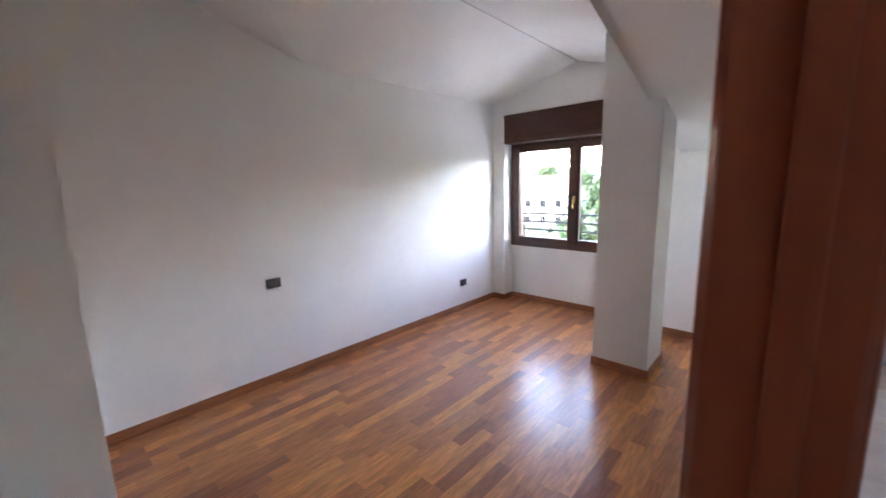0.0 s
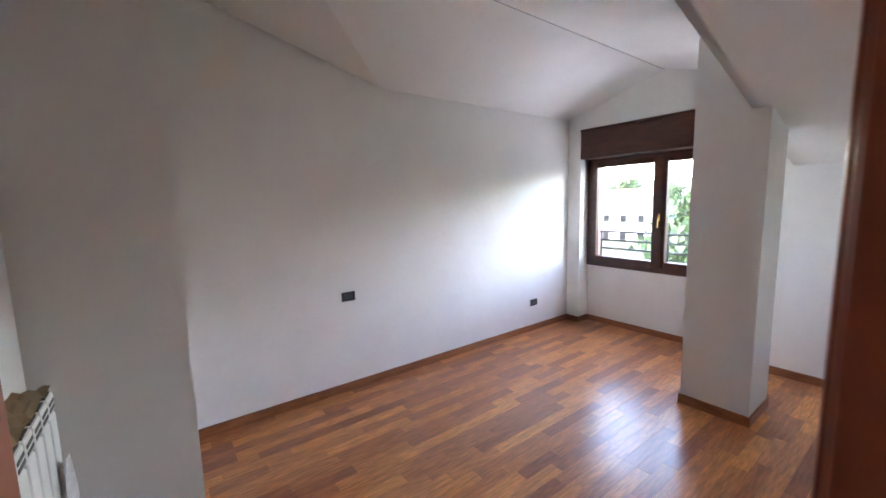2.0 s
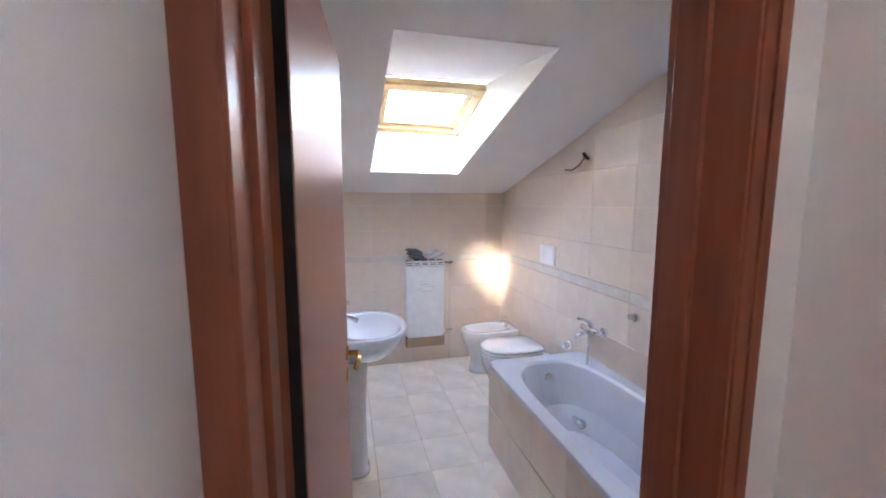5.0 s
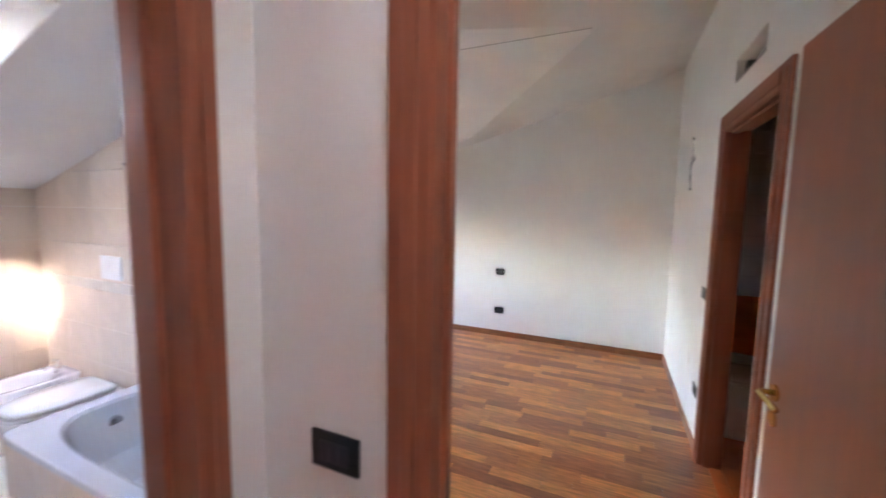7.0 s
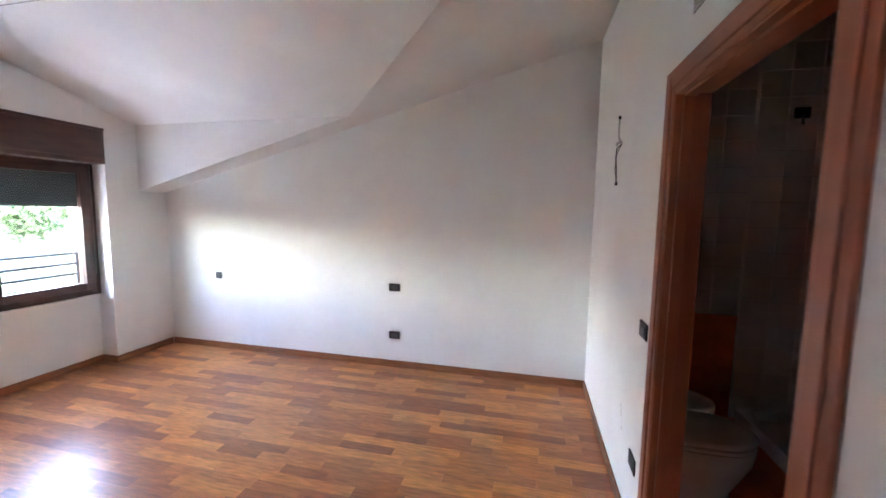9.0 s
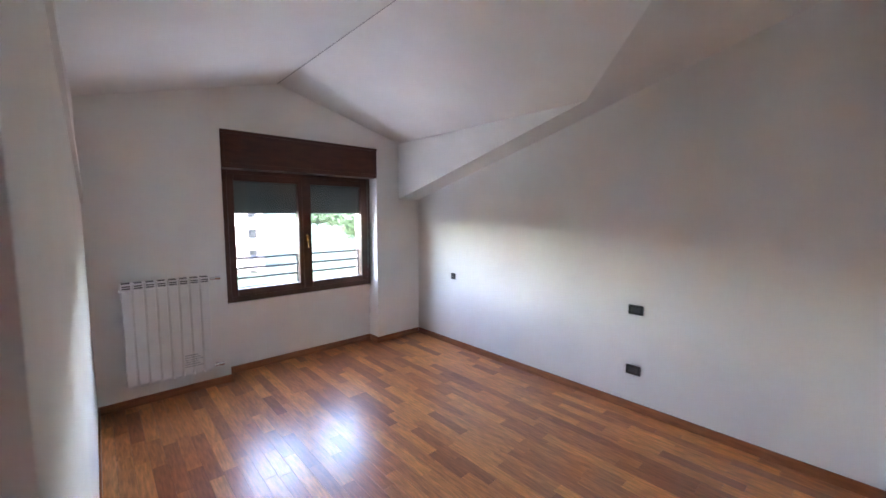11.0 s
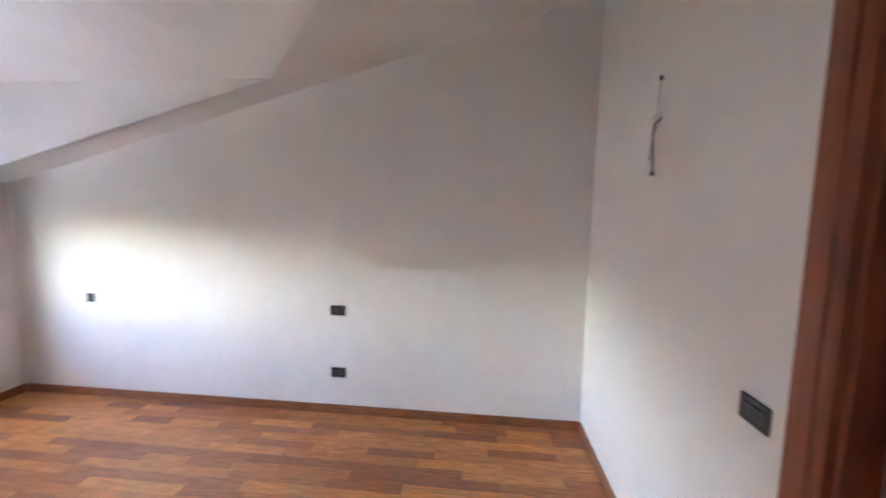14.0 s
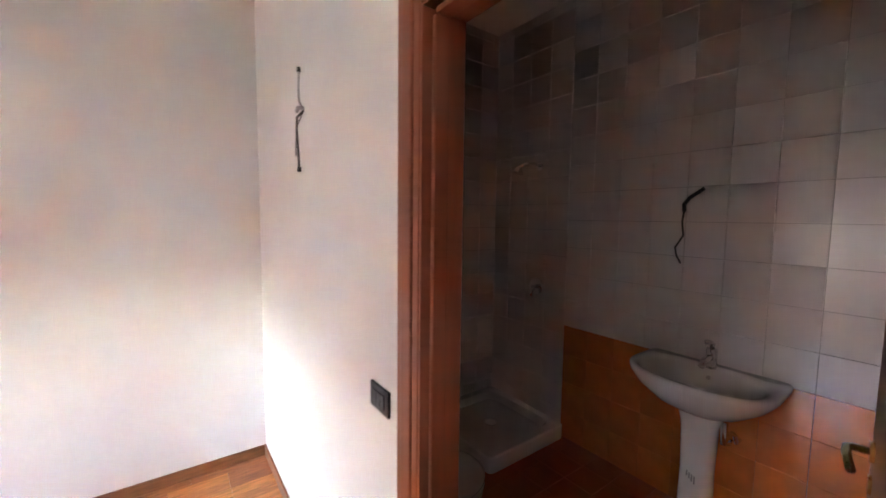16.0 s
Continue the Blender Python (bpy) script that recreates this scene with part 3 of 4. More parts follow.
# ---- windows ----
def window(name, x0, x1, label, shutter):
    """A two-leaf window in dark wood with its shutter box, from x0 to x1."""
    y = YN + NI
    w = thing(name, label, "window", ((x0 + x1) / 2, y, WZ0), 0, "", "structure")
    h = (x1 - x0) / 2
    zt = 2.04 - WZ0
    sb = part("shutter_box", box(-h, -NI - .012, zt + .001, h, .07, WZ1 - WZ0 - .002, .005), WINWOOD, w, "dark wooden roller shutter box")
    part("box_lid", box(-h + .03, -NI - .018, zt + .045, h - .03, -NI - .011, WZ1 - WZ0 - .04, .003), WINWOOD, sb)
    part("box_edge", box(-h, -NI - .022, WZ1 - WZ0 - .03, h, -NI - .011, WZ1 - WZ0 - .001, .003), WINWOOD, sb)
    for a0, z0, a1, z1 in ((-h, 0, -h + .085, zt), (h - .085, 0, h, zt), (-h + .086, 0, h - .086, .075), (-h + .086, zt - .05, h - .086, zt)):
        part("window_frame", box(a0, -.035, z0 + .001, a1, .06, z1, .006), WINWOOD, w)
    part("window_sill", box(-h, -.05, -.022, h, .02, .0, .004), PLASTER, w, "pale stone inner sill edge")
    for s in (-1, 1):
        a0, a1 = (-h + .075, -.012) if s < 0 else (.012, h - .075)
        z0, z1 = .062, zt - .04
        st = .062
        for b0, c0, b1, c1 in ((a0, z0, a0 + st, z1), (a1 - st, z0, a1, z1), (a0 + st + .001, z0, a1 - st - .001, z0 + .075), (a0 + st + .001, z1 - .07, a1 - st - .001, z1)):
            part("sash", box(b0, -.05, c0, b1, .012, c1, .008), WINWOOD, w)
        p = part("pane", box(a0 + st - .01, -.022, z0 + .07, a1 - st + .01, -.014, z1 - .06), GLASS, w)
        p.visible_shadow = False
    part("mullion_cover", box(-.03, -.062, .07, .03, -.045, zt - .045, .006), WINWOOD, w)
    hb = part("window_handle", box(.012 - .012, -.072, .60, .024, -.060, .68, .003), BRASS, w, "brass window handle")
    part("lever", tube([(.012, -.07, .655), (.012, -.098, .655), (.012, -.102, .64), (.012, -.102, .53)], .008), BRASS, hb)
    k = 0
    zb = shutter - WZ0
    while zb + k * .046 < zt + .05:
        part("shutter_slat", box(-h + .04, .09, zb + k * .046, h - .04, .104, zb + k * .046 + .048, .005, seg=1), SHUT, w)
        k += 1
    for s in (-1, 1):
        part("shutter_guide", box(s * (h - .03) - .02, .075, 0, s * (h - .03) + .02, .12, zt, .002), SHUT, w)
    part("strap", box(h - .043, -.041, .2, h - .030, -.038, zt - .002), STRAP, w, "grey woven shutter strap")
    part("strap_box", box(h - .05, -.048, .02, h - .025, -.036, .22, .004), WINWOOD, w)
    return w


window("window_1", WA0, WA1, "dark brown two-leaf window with its shutter raised", 1.98)
window("window_2", WB0, WB1, "dark brown two-leaf window with its shutter half down", 1.60)


def railing(cx, half):
    r = thing("railing", "grey painted steel window railing with horizontal bars", "railing", (cx, YN + .42, WZ0), 0, "window railings")
    for z in (.10, .21, .32, .43):
        part("bar", tube([(-half, 0, z), (half, 0, z)], .015), STEEL, r)
    for x in (-half + .02, 0, half - .02):
        part("post", box(x - .012, -.006, .0, x + .012, .006, .44), STEEL, r)
    part("bottom_rail", box(-half, -.008, .0, half, .008, .02), STEEL, r)
    return r


railing((WA0 + WA1) / 2, .86)
railing((WB0 + WB1) / 2, .84)
for a, b in ((WA0, WA1), (WB0, WB1)):
    struct(obj("window_ledge", box(a, YN + .27, WZ0 - .03, b, YN + .54, WZ0 + .0, .004), GROUT2), "pale stone outer window ledge", "ledge")


# ---- sockets and switches ----
def plate(x, y, z, face, w=0.12, h=0.08, label="black rectangular wall socket plate", cat="socket", group="wall plates", mods=3):
    """A wall plate whose local front looks along face ('x', '-x', 'y', '-y')."""
    rz = {"-y": 0, "x": 90, "y": 180, "-x": 270}[face]
    t = thing("wall_socket" if cat == "socket" else "light_switch", label, cat, (x, y, z), rz, group)
    part("cover", box(-w / 2, -.009, -h / 2, w / 2, -.0005, h / 2, .003), BLACK, t)
    m = (w - .045) / mods
    for i in range(mods):
        a = -w / 2 + .0225 + i * m
        mo = part("module", box(a + .001, -.0125, -.022, a + m - .001, -.0085, .022, .0015), BLACK2, t)
        if cat == "socket":
            for k in (-1, 0, 1):
                part("hole", box(a + m / 2 - .002, -.0132, k * .011 - .002, a + m / 2 + .002, -.0124, k * .011 + .002), SLOT, mo)
    return t


plate(XW, 1.40, 0.765, "x")
plate(XW, 3.82, 0.28, "x", .12, .08)
plate(XE, 3.79, 0.815, "-x", .075, .075, "small square black wall socket", mods=2)
plate(XE, 1.58, 0.80, "-x")
plate(XE, 1.58, 0.28, "-x")
plate(3.385, YS, 1.05, "y", .12, .08, "black light switch beside the ensuite door", "switch")
plate(3.43, YS, 0.33, "y", .12, .08, "black wall socket low beside the door")
plate(-0.15, 0.755, 1.08, "x", .12, .08, "black light switch between two doors", "switch")
plate(HX0, 0.74, 1.085, "-x", .12, .08, "black light switch between two doors", "switch")


def cable(name, pts, r, material, label, extra=()):
    t = thing(name, label, "cable", pts[0])
    o = Vector(pts[0])
    part("wire", tube([Vector(p) - o for p in pts], r), material, t, smooth=True)
    for e, rr, mm in extra:
        part("wire", tube([Vector(p) - o for p in e], rr), mm, t, smooth=True)
    return t


cable("hanging_cable", [(4.13, YS + .004, 2.07), (4.135, YS + .022, 2.11), (4.12, YS + .028, 2.15), (4.108, YS + .03, 2.19), (4.11, YS + .028, 2.23)], .005, WIREW, "bare lamp cables hanging from the bedroom wall",
      [([(4.13, YS + .004, 2.07), (4.14, YS + .03, 2.04), (4.15, YS + .03, 1.98), (4.148, YS + .025, 1.90), (4.155, YS + .02, 1.82)], .005, WIRE),
       ([(4.13, YS + .004, 2.07), (4.145, YS + .03, 2.00), (4.17, YS + .03, 1.91), (4.20, YS + .02, 1.88)], .0022, WIRE),
       ([(4.155, YS + .02, 1.825), (4.155, YS + .02, 1.805)], .009, BLACK),
       ([(4.11, YS + .028, 2.225), (4.11, YS + .028, 2.245)], .008, BLACK),
       ([(4.118, YS + .004, 2.078), (4.125, YS + .03, 2.078), (4.145, YS + .03, 2.066)], .009, WIREW)])


for sx, sz, tl_, wd_ in ((3.72, 0.42, .05, .012), (3.74, 0.47, .03, .006), (3.69, 0.36, .018, .005)):
    tagged(obj("scuff_mark", box(sx, YS - .001, sz, sx + wd_, YS + .0012, sz + tl_, .0004), GROUT), "faint grey scuff on the white wall", "scuff", "wall scuffs")
# vent hole lining
vent = thing("vent_hole", "open rectangular duct hole above the ensuite door", "vent", ((VX0 + VX1) / 2, YS - .05, VZ0), 0)
hwv = (VX1 - VX0) / 2
part("duct_back", box(-hwv, -.058, 0, hwv, -.05, VZ1 - VZ0), SLOT, vent)
part("duct_lip", box(-hwv, .03, .0, hwv, .049, .012, .002), GROUT2, vent)
part("duct_pipe", tube([(-.16, -.02, .06), (.0, -.02, .07), (.12, -.03, .06)], .03, n=14), FILM, vent)
part("duct_stub", tube([(.17, -.045, .065), (.17, .02, .065)], .035, n=16), STEEL, vent)


# ---- radiators ----
def radiator(x, y, z, rz, n, height, label, sect=0.08, film=False):
    r = thing("radiator", label, "radiator", (x, y, z), rz, "radiators")
    w = n * sect
    for i in range(n):
        a = -w / 2 + i * sect
        s = part("section", box(a + .005, -.088, .045, a + sect - .005, -.066, height - .062, .0095, seg=3), RADW, r)
        part("fin", box(a + .012, -.069, .02, a + sect - .012, -.012, height - .03, .004), RADW, s)
        for k in range(3):
            part("vent_slot", box(a + .012, -.082 + k * .024, height - .006, a + sect - .012, -.068 + k * .024, height + .001), SLOT, s)
        part("grille", box(a + .001, -.088, height - .058, a + sect - .001, -.008, height - .004, .008), RADW, s)
        for k in range(2):
            part("grille_slot", box(a + .012, -.0892, height - .048 + k * .018, a + sect - .012, -.0875, height - .038 + k * .018), SLOT, s)
    # added plate, greyer than the enamel, colours the shaded gaps between sections
    part("core", box(-w / 2 + .004, -.064, .05, w / 2 - .004, -.05, height - .065), LABELM, r)
    part("header", tube([(-w / 2 - .01, -.045, height - .075), (w / 2 + .02, -.045, height - .075)], .017), RADW, r)
    part("header", tube([(-w / 2 - .01, -.045, .06), (w / 2 + .02, -.045, .06)], .017), RADW, r)
    for z2 in (.06, height - .03):
        v = part("valve", tube([(w / 2 + .01, -.045, z2), (w / 2 + .055, -.045, z2)], .012), CHROME, r)
        part("knob", tube([(w / 2 + .055, -.045, z2), (w / 2 + .095, -.045, z2)], .017, n=14), CHROME, v)
        part("pipe", tube([(w / 2 + .045, -.045, z2), (w / 2 + .045, .02, z2)], .008), CHROME, v)
    for x2 in (-w / 4, w / 4):
        part("bracket", box(x2 - .01, -.02, height - .14, x2 + .01, .012, height - .11), RADW, r)
    return r


rb = radiator(2.29, YN - .012, 0.09, 0, 8, 0.93, "white enamelled sectional radiator with a paper sticker")
stk = part("sticker", box(.08, -.0872, .09, .25, -.0858, .25), LABELM, rb, "grey printed paper sticker")
for k in range(6):
    part("print_bar", box(.095, -.0880, .11 + k * .021, .235 - .02 * (k % 3), -.0868, .118 + k * .021), INK, stk)
rt = radiator(0.80, 4.288, 0.20, 0, 5, 0.82, "white radiator in the bathroom with its cardboard still on")
part("cardboard_base", box(-.20, -.10, -.08, .20, -.02, .02, .004), CARD, rt, "brown cardboard edge guard")
fc = part("film_cover", box(-.185, -.0925, .02, .185, -.0895, .745, .001), FILMW, rt, "flat milky protective film over the front")
for i in range(6):
    part("film_fold", box(-.17 + i * .066, -.0940, .03, -.168 + i * .066, -.0920, .735, .0005), FILMW, fc)
for k, (w0, w1) in enumerate(((-.05, .07), (-.09, -.03), (.0, .10), (-.06, .05))):
    part("print", box(w0, -.0936, .50 + k * .024, w1, -.0922, .508 + k * .024), INK2, fc, "faint grey print")
ra = radiator(-1.47, -0.243, 0.09, 180, 8, 0.93, "white radiator wrapped in torn plastic film")
bm = bmesh.new()
random.seed(5)
grid = [[bm.verts.new((-.34 + .68 * i / 20, -.096 - .022 * random.random(), .05 + (.30 + .40 * abs(math.sin(i * .45))) * j / 14)) for i in range(21)] for j in range(15)]

for i in range(20):
    for j in range(14):
        bm.faces.new((grid[j][i], grid[j][i + 1], grid[j + 1][i + 1], grid[j + 1][i]))
part("plastic_film", bm, FILM, ra, "crumpled cloudy plastic film")
bm = bmesh.new()
cells = [[bm.verts.new((-.30 + .62 * i / 16, -.085 + .08 * j / 5, .936 + .014 * random.random())) for i in range(17)] for j in range(6)]
for i in range(16):
    for j in range(5):
        bm.faces.new((cells[j][i], cells[j][i + 1], cells[j + 1][i + 1], cells[j + 1][i]))
part("cardboard_cover", bm, CARD, ra, "grey brown packing paper on top")

# rumpled packing on the bathroom radiator
random.seed(8)
pk = thing("packaging_scrap", "crumpled grey plastic packaging lying on the radiator", "packaging", (0.80, 4.23, 1.021), 0)
for q in range(5):
    bm = bmesh.new()
    bmesh.ops.create_icosphere(bm, subdivisions=3, radius=1.0)
    ox, oz = random.uniform(-.12, .12), .025 + .017 * q
    for v in bm.verts:
        nn = noise.noise(v.co * 2.2 + Vector((q * 5, 0, 0)))
        v.co = Vector((ox + v.co.x * (.09 + .05 * nn), v.co.y * .035, max(.0, oz + v.co.z * (.022 + .022 * nn) + v.co.x * .024 * (1 if q % 2 else -1))))
    part("crumple", bm, FILM if q % 2 else STEEL, pk)


# ---- sanitary ware ----
def washbasin(x, y, rz, top, label, width=0.30, depth=0.49):
    """A pedestal basin whose back lies on the local x = 0 plane and which stands out along +x."""
    b = thing("washbasin", label, "washbasin", (x, y, FZ), rz, "washbasins")
    cx = depth * .48

    def ring(z, fx, fy, p=2.4):
        return [(max(.002, px), py, pz) for px, py, pz in d_ring(cx, z, depth * .52 * fx, width * fy, 44, p, 9.0)]
    rings = [ring(top - .20, .34, .34), ring(top - .16, .62, .60), ring(top - .09, .88, .86), ring(top - .035, .985, .985), ring(top - .008, 1, 1), ring(top, .98, .985)]
    inner = [[(px, py, top) for px, py, pz in oval(cx + .035, 0, top, depth * .395, width * .86, 44, 2.3)],
             [(px, py, pz) for px, py, pz in oval(cx + .035, 0, top - .012, depth * .375, width * .83, 44, 2.3)],
             [(px, py, pz) for px, py, pz in oval(cx + .03, 0, top - .07, depth * .32, width * .70, 44, 2.2)],
             [(px, py, pz) for px, py, pz in oval(cx + .025, 0, top - .12, depth * .17, width * .36, 44, 2.0)],
             [(px, py, pz) for px, py, pz in oval(cx + .02, 0, top - .13, .022, .022, 44, 2.0)]]
    part("bowl", loft(rings + inner), CERAMIC, b, smooth=True)
    ped = [oval(.17, 0, z, rx, ry, 28, 2.6) for z, rx, ry in ((.0, .085, .095), (.02, .085, .095), (.05, .072, .082), (.35, .066, .076), (.60, .074, .084), (top - .14, .10, .115))]
    part("pedestal", loft(ped), CERAMIC, b, smooth=True)
    t = part("tap", tube([(.075, 0, top - .005), (.075, 0, top + .10)], .027, n=18), CHROME, b, "chrome mixer tap", True)
    part("spout", tube([(.075, 0, top + .05), (.12, 0, top + .06), (.17, 0, top + .05), (.20, 0, top + .03)], .017, n=12), CHROME, t, smooth=True)
    part("tap_lever", tube([(.075, 0, top + .10), (.07, 0, top + .125), (.10, 0, top + .14), (.15, 0, top + .15)], .013, n=10), CHROME, t, smooth=True)
    part("overflow", tube([(cx - .13, 0, top - .055), (cx - .118, 0, top - .056)], .011, n=12), CHROME, b)
    part("drain", tube([(cx + .02, 0, top - .130), (cx + .02, 0, top - .122)], .02, n=16), CHROME, b)
    part("trap", tube([(.14, .10, top - .25), (.14, .10, top - .36), (.08, .10, top - .38), (.02, .10, top - .36), (.0, .10, top - .36)], .016), CHROME, b, smooth=True)
    for s in (-1, 1):
        part("stop_valve", tube([(.0, s * .13, .52), (.05, s * .13, .52), (.055, s * .125, .56)], .011), CHROME, b)
    return b


washbasin(-0.118, 2.74, 0, 0.935, "white ceramic pedestal washbasin by the bathroom door")
wb = washbasin(3.13, QS + .012, 90, 0.895, "white ceramic pedestal washbasin on orange tiles", .335, .46)
for k in range(4):
    part("pen_mark", box(.255 + .0005, -.02 + k * .012, .34 - .01 * k, .2565, -.012 + k * .012, .37 - .006 * k), INK, wb)


def toilet(name, x, y, rz, label, lid):
    """A floor-standing bowl; the back on local x = 0, the front along +x."""
    b = thing(name, label, "toilet" if lid else "bidet", (x, y, FZ), rz)
    h = .44
    rings = [d_ring(.27, 0, .21, .105), d_ring(.27, .03, .205, .10), d_ring(.26, .15, .20, .10), d_ring(.28, .28, .245, .145), d_ring(.285, .36, .27, .178), d_ring(.285, h - .008, .277, .184), d_ring(.285, h, .272, .179)]
    inner = [oval(.31, 0, h, .215, .135, 44, 2.4), oval(.31, 0, h - .02, .205, .125, 44, 2.3), oval(.31, 0, h - .10, .15, .09, 44, 2.1), oval(.30, 0, h - .15, .05, .04, 44, 2.0)]
    part("bowl", loft(rings + inner), CERAMIC, b, smooth=True)
    if lid:
        part("seat_ring", loft([d_ring(.315, h + .004, .240, .180), d_ring(.315, h + .008, .247, .187), d_ring(.315, h + .020, .247, .187), d_ring(.315, h + .026, .235, .176)]), CERAMIC, b, smooth=True)
        part("lid", loft([d_ring(.312, h + .034, .238, .178), d_ring(.312, h + .038, .250, .190), d_ring(.312, h + .054, .250, .190), d_ring(.312, h + .063, .232, .172), d_ring(.312, h + .066, .10, .07)]), CERAMIC, b, smooth=True)
        for s in (-1, 1):
            part("seat_hinge", tube([(.06, s * .075, h), (.06, s * .075, h + .035)], .013, n=12), CHROME, b)
    else:
        t = part("tap", tube([(.09, 0, h - .005), (.09, 0, h + .055)], .021, n=16), CHROME, b, "chrome bidet tap", True)
        part("spout", tube([(.09, 0, h + .04), (.13, 0, h + .05), (.165, 0, h + .035)], .012, n=10), CHROME, t, smooth=True)
        part("tap_lever", tube([(.09, 0, h + .055), (.085, 0, h + .085), (.12, 0, h + .10)], .008, n=8), CHROME, t)
        part("drain", tube([(.30, 0, h - .15), (.30, 0, h - .142)], .02, n=14), CHROME, b)
    return b


toilet("bidet", BXE - .012, 3.92, 180, "white floor-standing ceramic bidet with a chrome tap", False)
toilet("toilet", BXE - .03, 3.30, 180, "white floor-standing toilet with its lid closed", True)
toilet("toilet", 3.72, YS - .122, 270, "white floor-standing toilet in the dark ensuite", True)
toilet("bidet", 4.20, YS - .122, 270, "white floor-standing bidet in the dark ensuite", False)

# bathtub with a tiled apron
TX0, TX1, TY_0, TY_1, TZ = 0.94, BXE - .012, WY1 + .085, 2.78, 0.605
tub = thing("bathtub", "white acrylic built-in bathtub with a tiled beige apron", "bathtub", ((TX0 + TX1) / 2, (TY_0 + TY_1) / 2, FZ))
tw, tl = (TX1 - TX0) / 2, (TY_1 - TY_0) / 2
outer = [oval(0, 0, TZ - .035, tw, tl, 64, 24), oval(0, 0, TZ - .004, tw, tl, 64, 24), oval(0, 0, TZ, tw - .005, tl - .005, 64, 24)]
innr = [oval(0, .0, TZ, tw - .075, tl - .09, 64, 3.2), oval(0, 0, TZ - .015, tw - .09, tl - .105, 64, 3.2), oval(0, -.02, TZ - .25, tw - .13, tl - .20, 64, 3.2), oval(0, -.03, TZ - .37, tw - .17, tl - .30, 64, 3.0), oval(0, -.03, TZ - .40, tw - .26, tl - .42, 64, 2.8)]
part("shell", loft(outer + innr, cap0=False), ACRYL, tub, smooth=False)
for k in range(5):
    y0 = -tl + .002 + k * (2 * tl / 5)
    for j in range(2):
        part("tile", box(-tw + .012, y0 + .001, .002 + j * .285, -tw + .022, y0 + 2 * tl / 5 - .001, .279 + j * .285, .001, seg=1), BEIGE, tub)
for k in range(2):
    x0 = -tw + .024 + k * (tw - .012)
    for j in range(2):
        part("tile", box(x0 + .001, tl - .022, .002 + j * .285, x0 + tw - .014, tl - .012, .279 + j * .285, .001, seg=1), BEIGE, tub)
part("apron", box(-tw + .024, -tl, 0, tw, tl - .024, .09), GROUT, tub)
part("overflow_knob", tube([(.02, tl - .135, TZ - .10), (.02, tl - .155, TZ - .103)], .032, n=20), CHROME, tub, "chrome round overflow knob")
part("drain", tube([(.06, .12, TZ - .399), (.06, .12, TZ - .392)], .028, n=20), CHROME, tub)

mx = thing("tub_mixer", "chrome wall-mounted bath mixer with a hose", "mixer", (BXE - .012, 2.62, 0.745))
part("body", tube([(-.055, -.085, 0), (-.055, .085, 0)], .023, n=16), CHROME, mx, smooth=True)
for s in (-1, 1):
    part("rosette", tube([(0, s * .075, 0), (-.055, s * .075, 0)], .016, n=14), CHROME, mx, smooth=True)
    part("flange", tube([(0, s * .075, 0), (-.012, s * .075, 0)], .032, n=18), CHROME, mx)
part("spout", tube([(-.06, 0, -.01), (-.11, 0, -.02), (-.16, 0, -.03), (-.17, 0, -.05)], .014, n=12), CHROME, mx, smooth=True)
part("lever", tube([(-.055, 0, .02), (-.06, 0, .05), (-.10, 0, .075), (-.15, 0, .085)], .011, n=10), CHROME, mx, smooth=True)
hose = []
for i in range(26):
    u = i / 25
    hose.append((-.075 - .06 * u - .10 * u ** 6, -.01 - .035 * math.sin(3.1 * u) - .05 * u ** 4, -.02 - .52 * u))
part("hose", tube(hose, .0075, n=8), CHROME, mx, "flexible chrome hose", True)
part("hand_shower", tube([hose[-1], (hose[-1][0] - .01, hose[-1][1] - .12, hose[-1][2] + .01), (hose[-1][0] - .01, hose[-1][1] - .17, hose[-1][2] + .02)], .016, n=12, taper=1.8), CHROME, mx, "chrome hand shower", True)
ho = thing("shower_holder", "small chrome hand shower holder on the tiles", "holder", (BXE - .012, 2.27, 0.93))
part("base", tube([(0, 0, 0), (-.015, 0, 0)], .026, n=18), CHROME, ho)
part("clip", tube([(-.012, 0, 0), (-.05, 0, .008)], .016, n=14), CHROME, ho)
fp = thing("flush_plate", "white plastic toilet flush plate", "flush plate", (BXE - .012, 3.30, 1.17))
part("cover", box(-.014, -.12, -.08, -.0005, .12, .08, .004), RADW, fp)
part("button", box(-.019, -.105, -.06, -.013, .03, .06, .003), RADW, fp)
part("button", box(-.019, .04, -.06, -.013, .105, .06, .003), RADW, fp)
sv = thing("stop_valve", "chrome stop valve beside the toilet", "valve", (BXE - .012, 2.93, 0.52))
part("flange", tube([(0, 0, 0), (-.01, 0, 0)], .03, n=18), CHROME, sv)
part("handle", tube([(-.008, 0, 0), (-.06, 0, 0)], .022, n=16), CHROME, sv)
cable("lamp_cable", [(BXE - .012, 2.80, 1.90), (BXE - .05, 2.80, 1.90), (BXE - .06, 2.83, 1.86), (BXE - .07, 2.90, 1.83), (BXE - .07, 2.99, 1.84)], .006, WIRE, "bare lamp cable hanging over the bathtub",
      [([(BXE - .012, 2.80, 1.90), (BXE - .05, 2.79, 1.92), (BXE - .06, 2.79, 1.94)], .012, BLACK)])

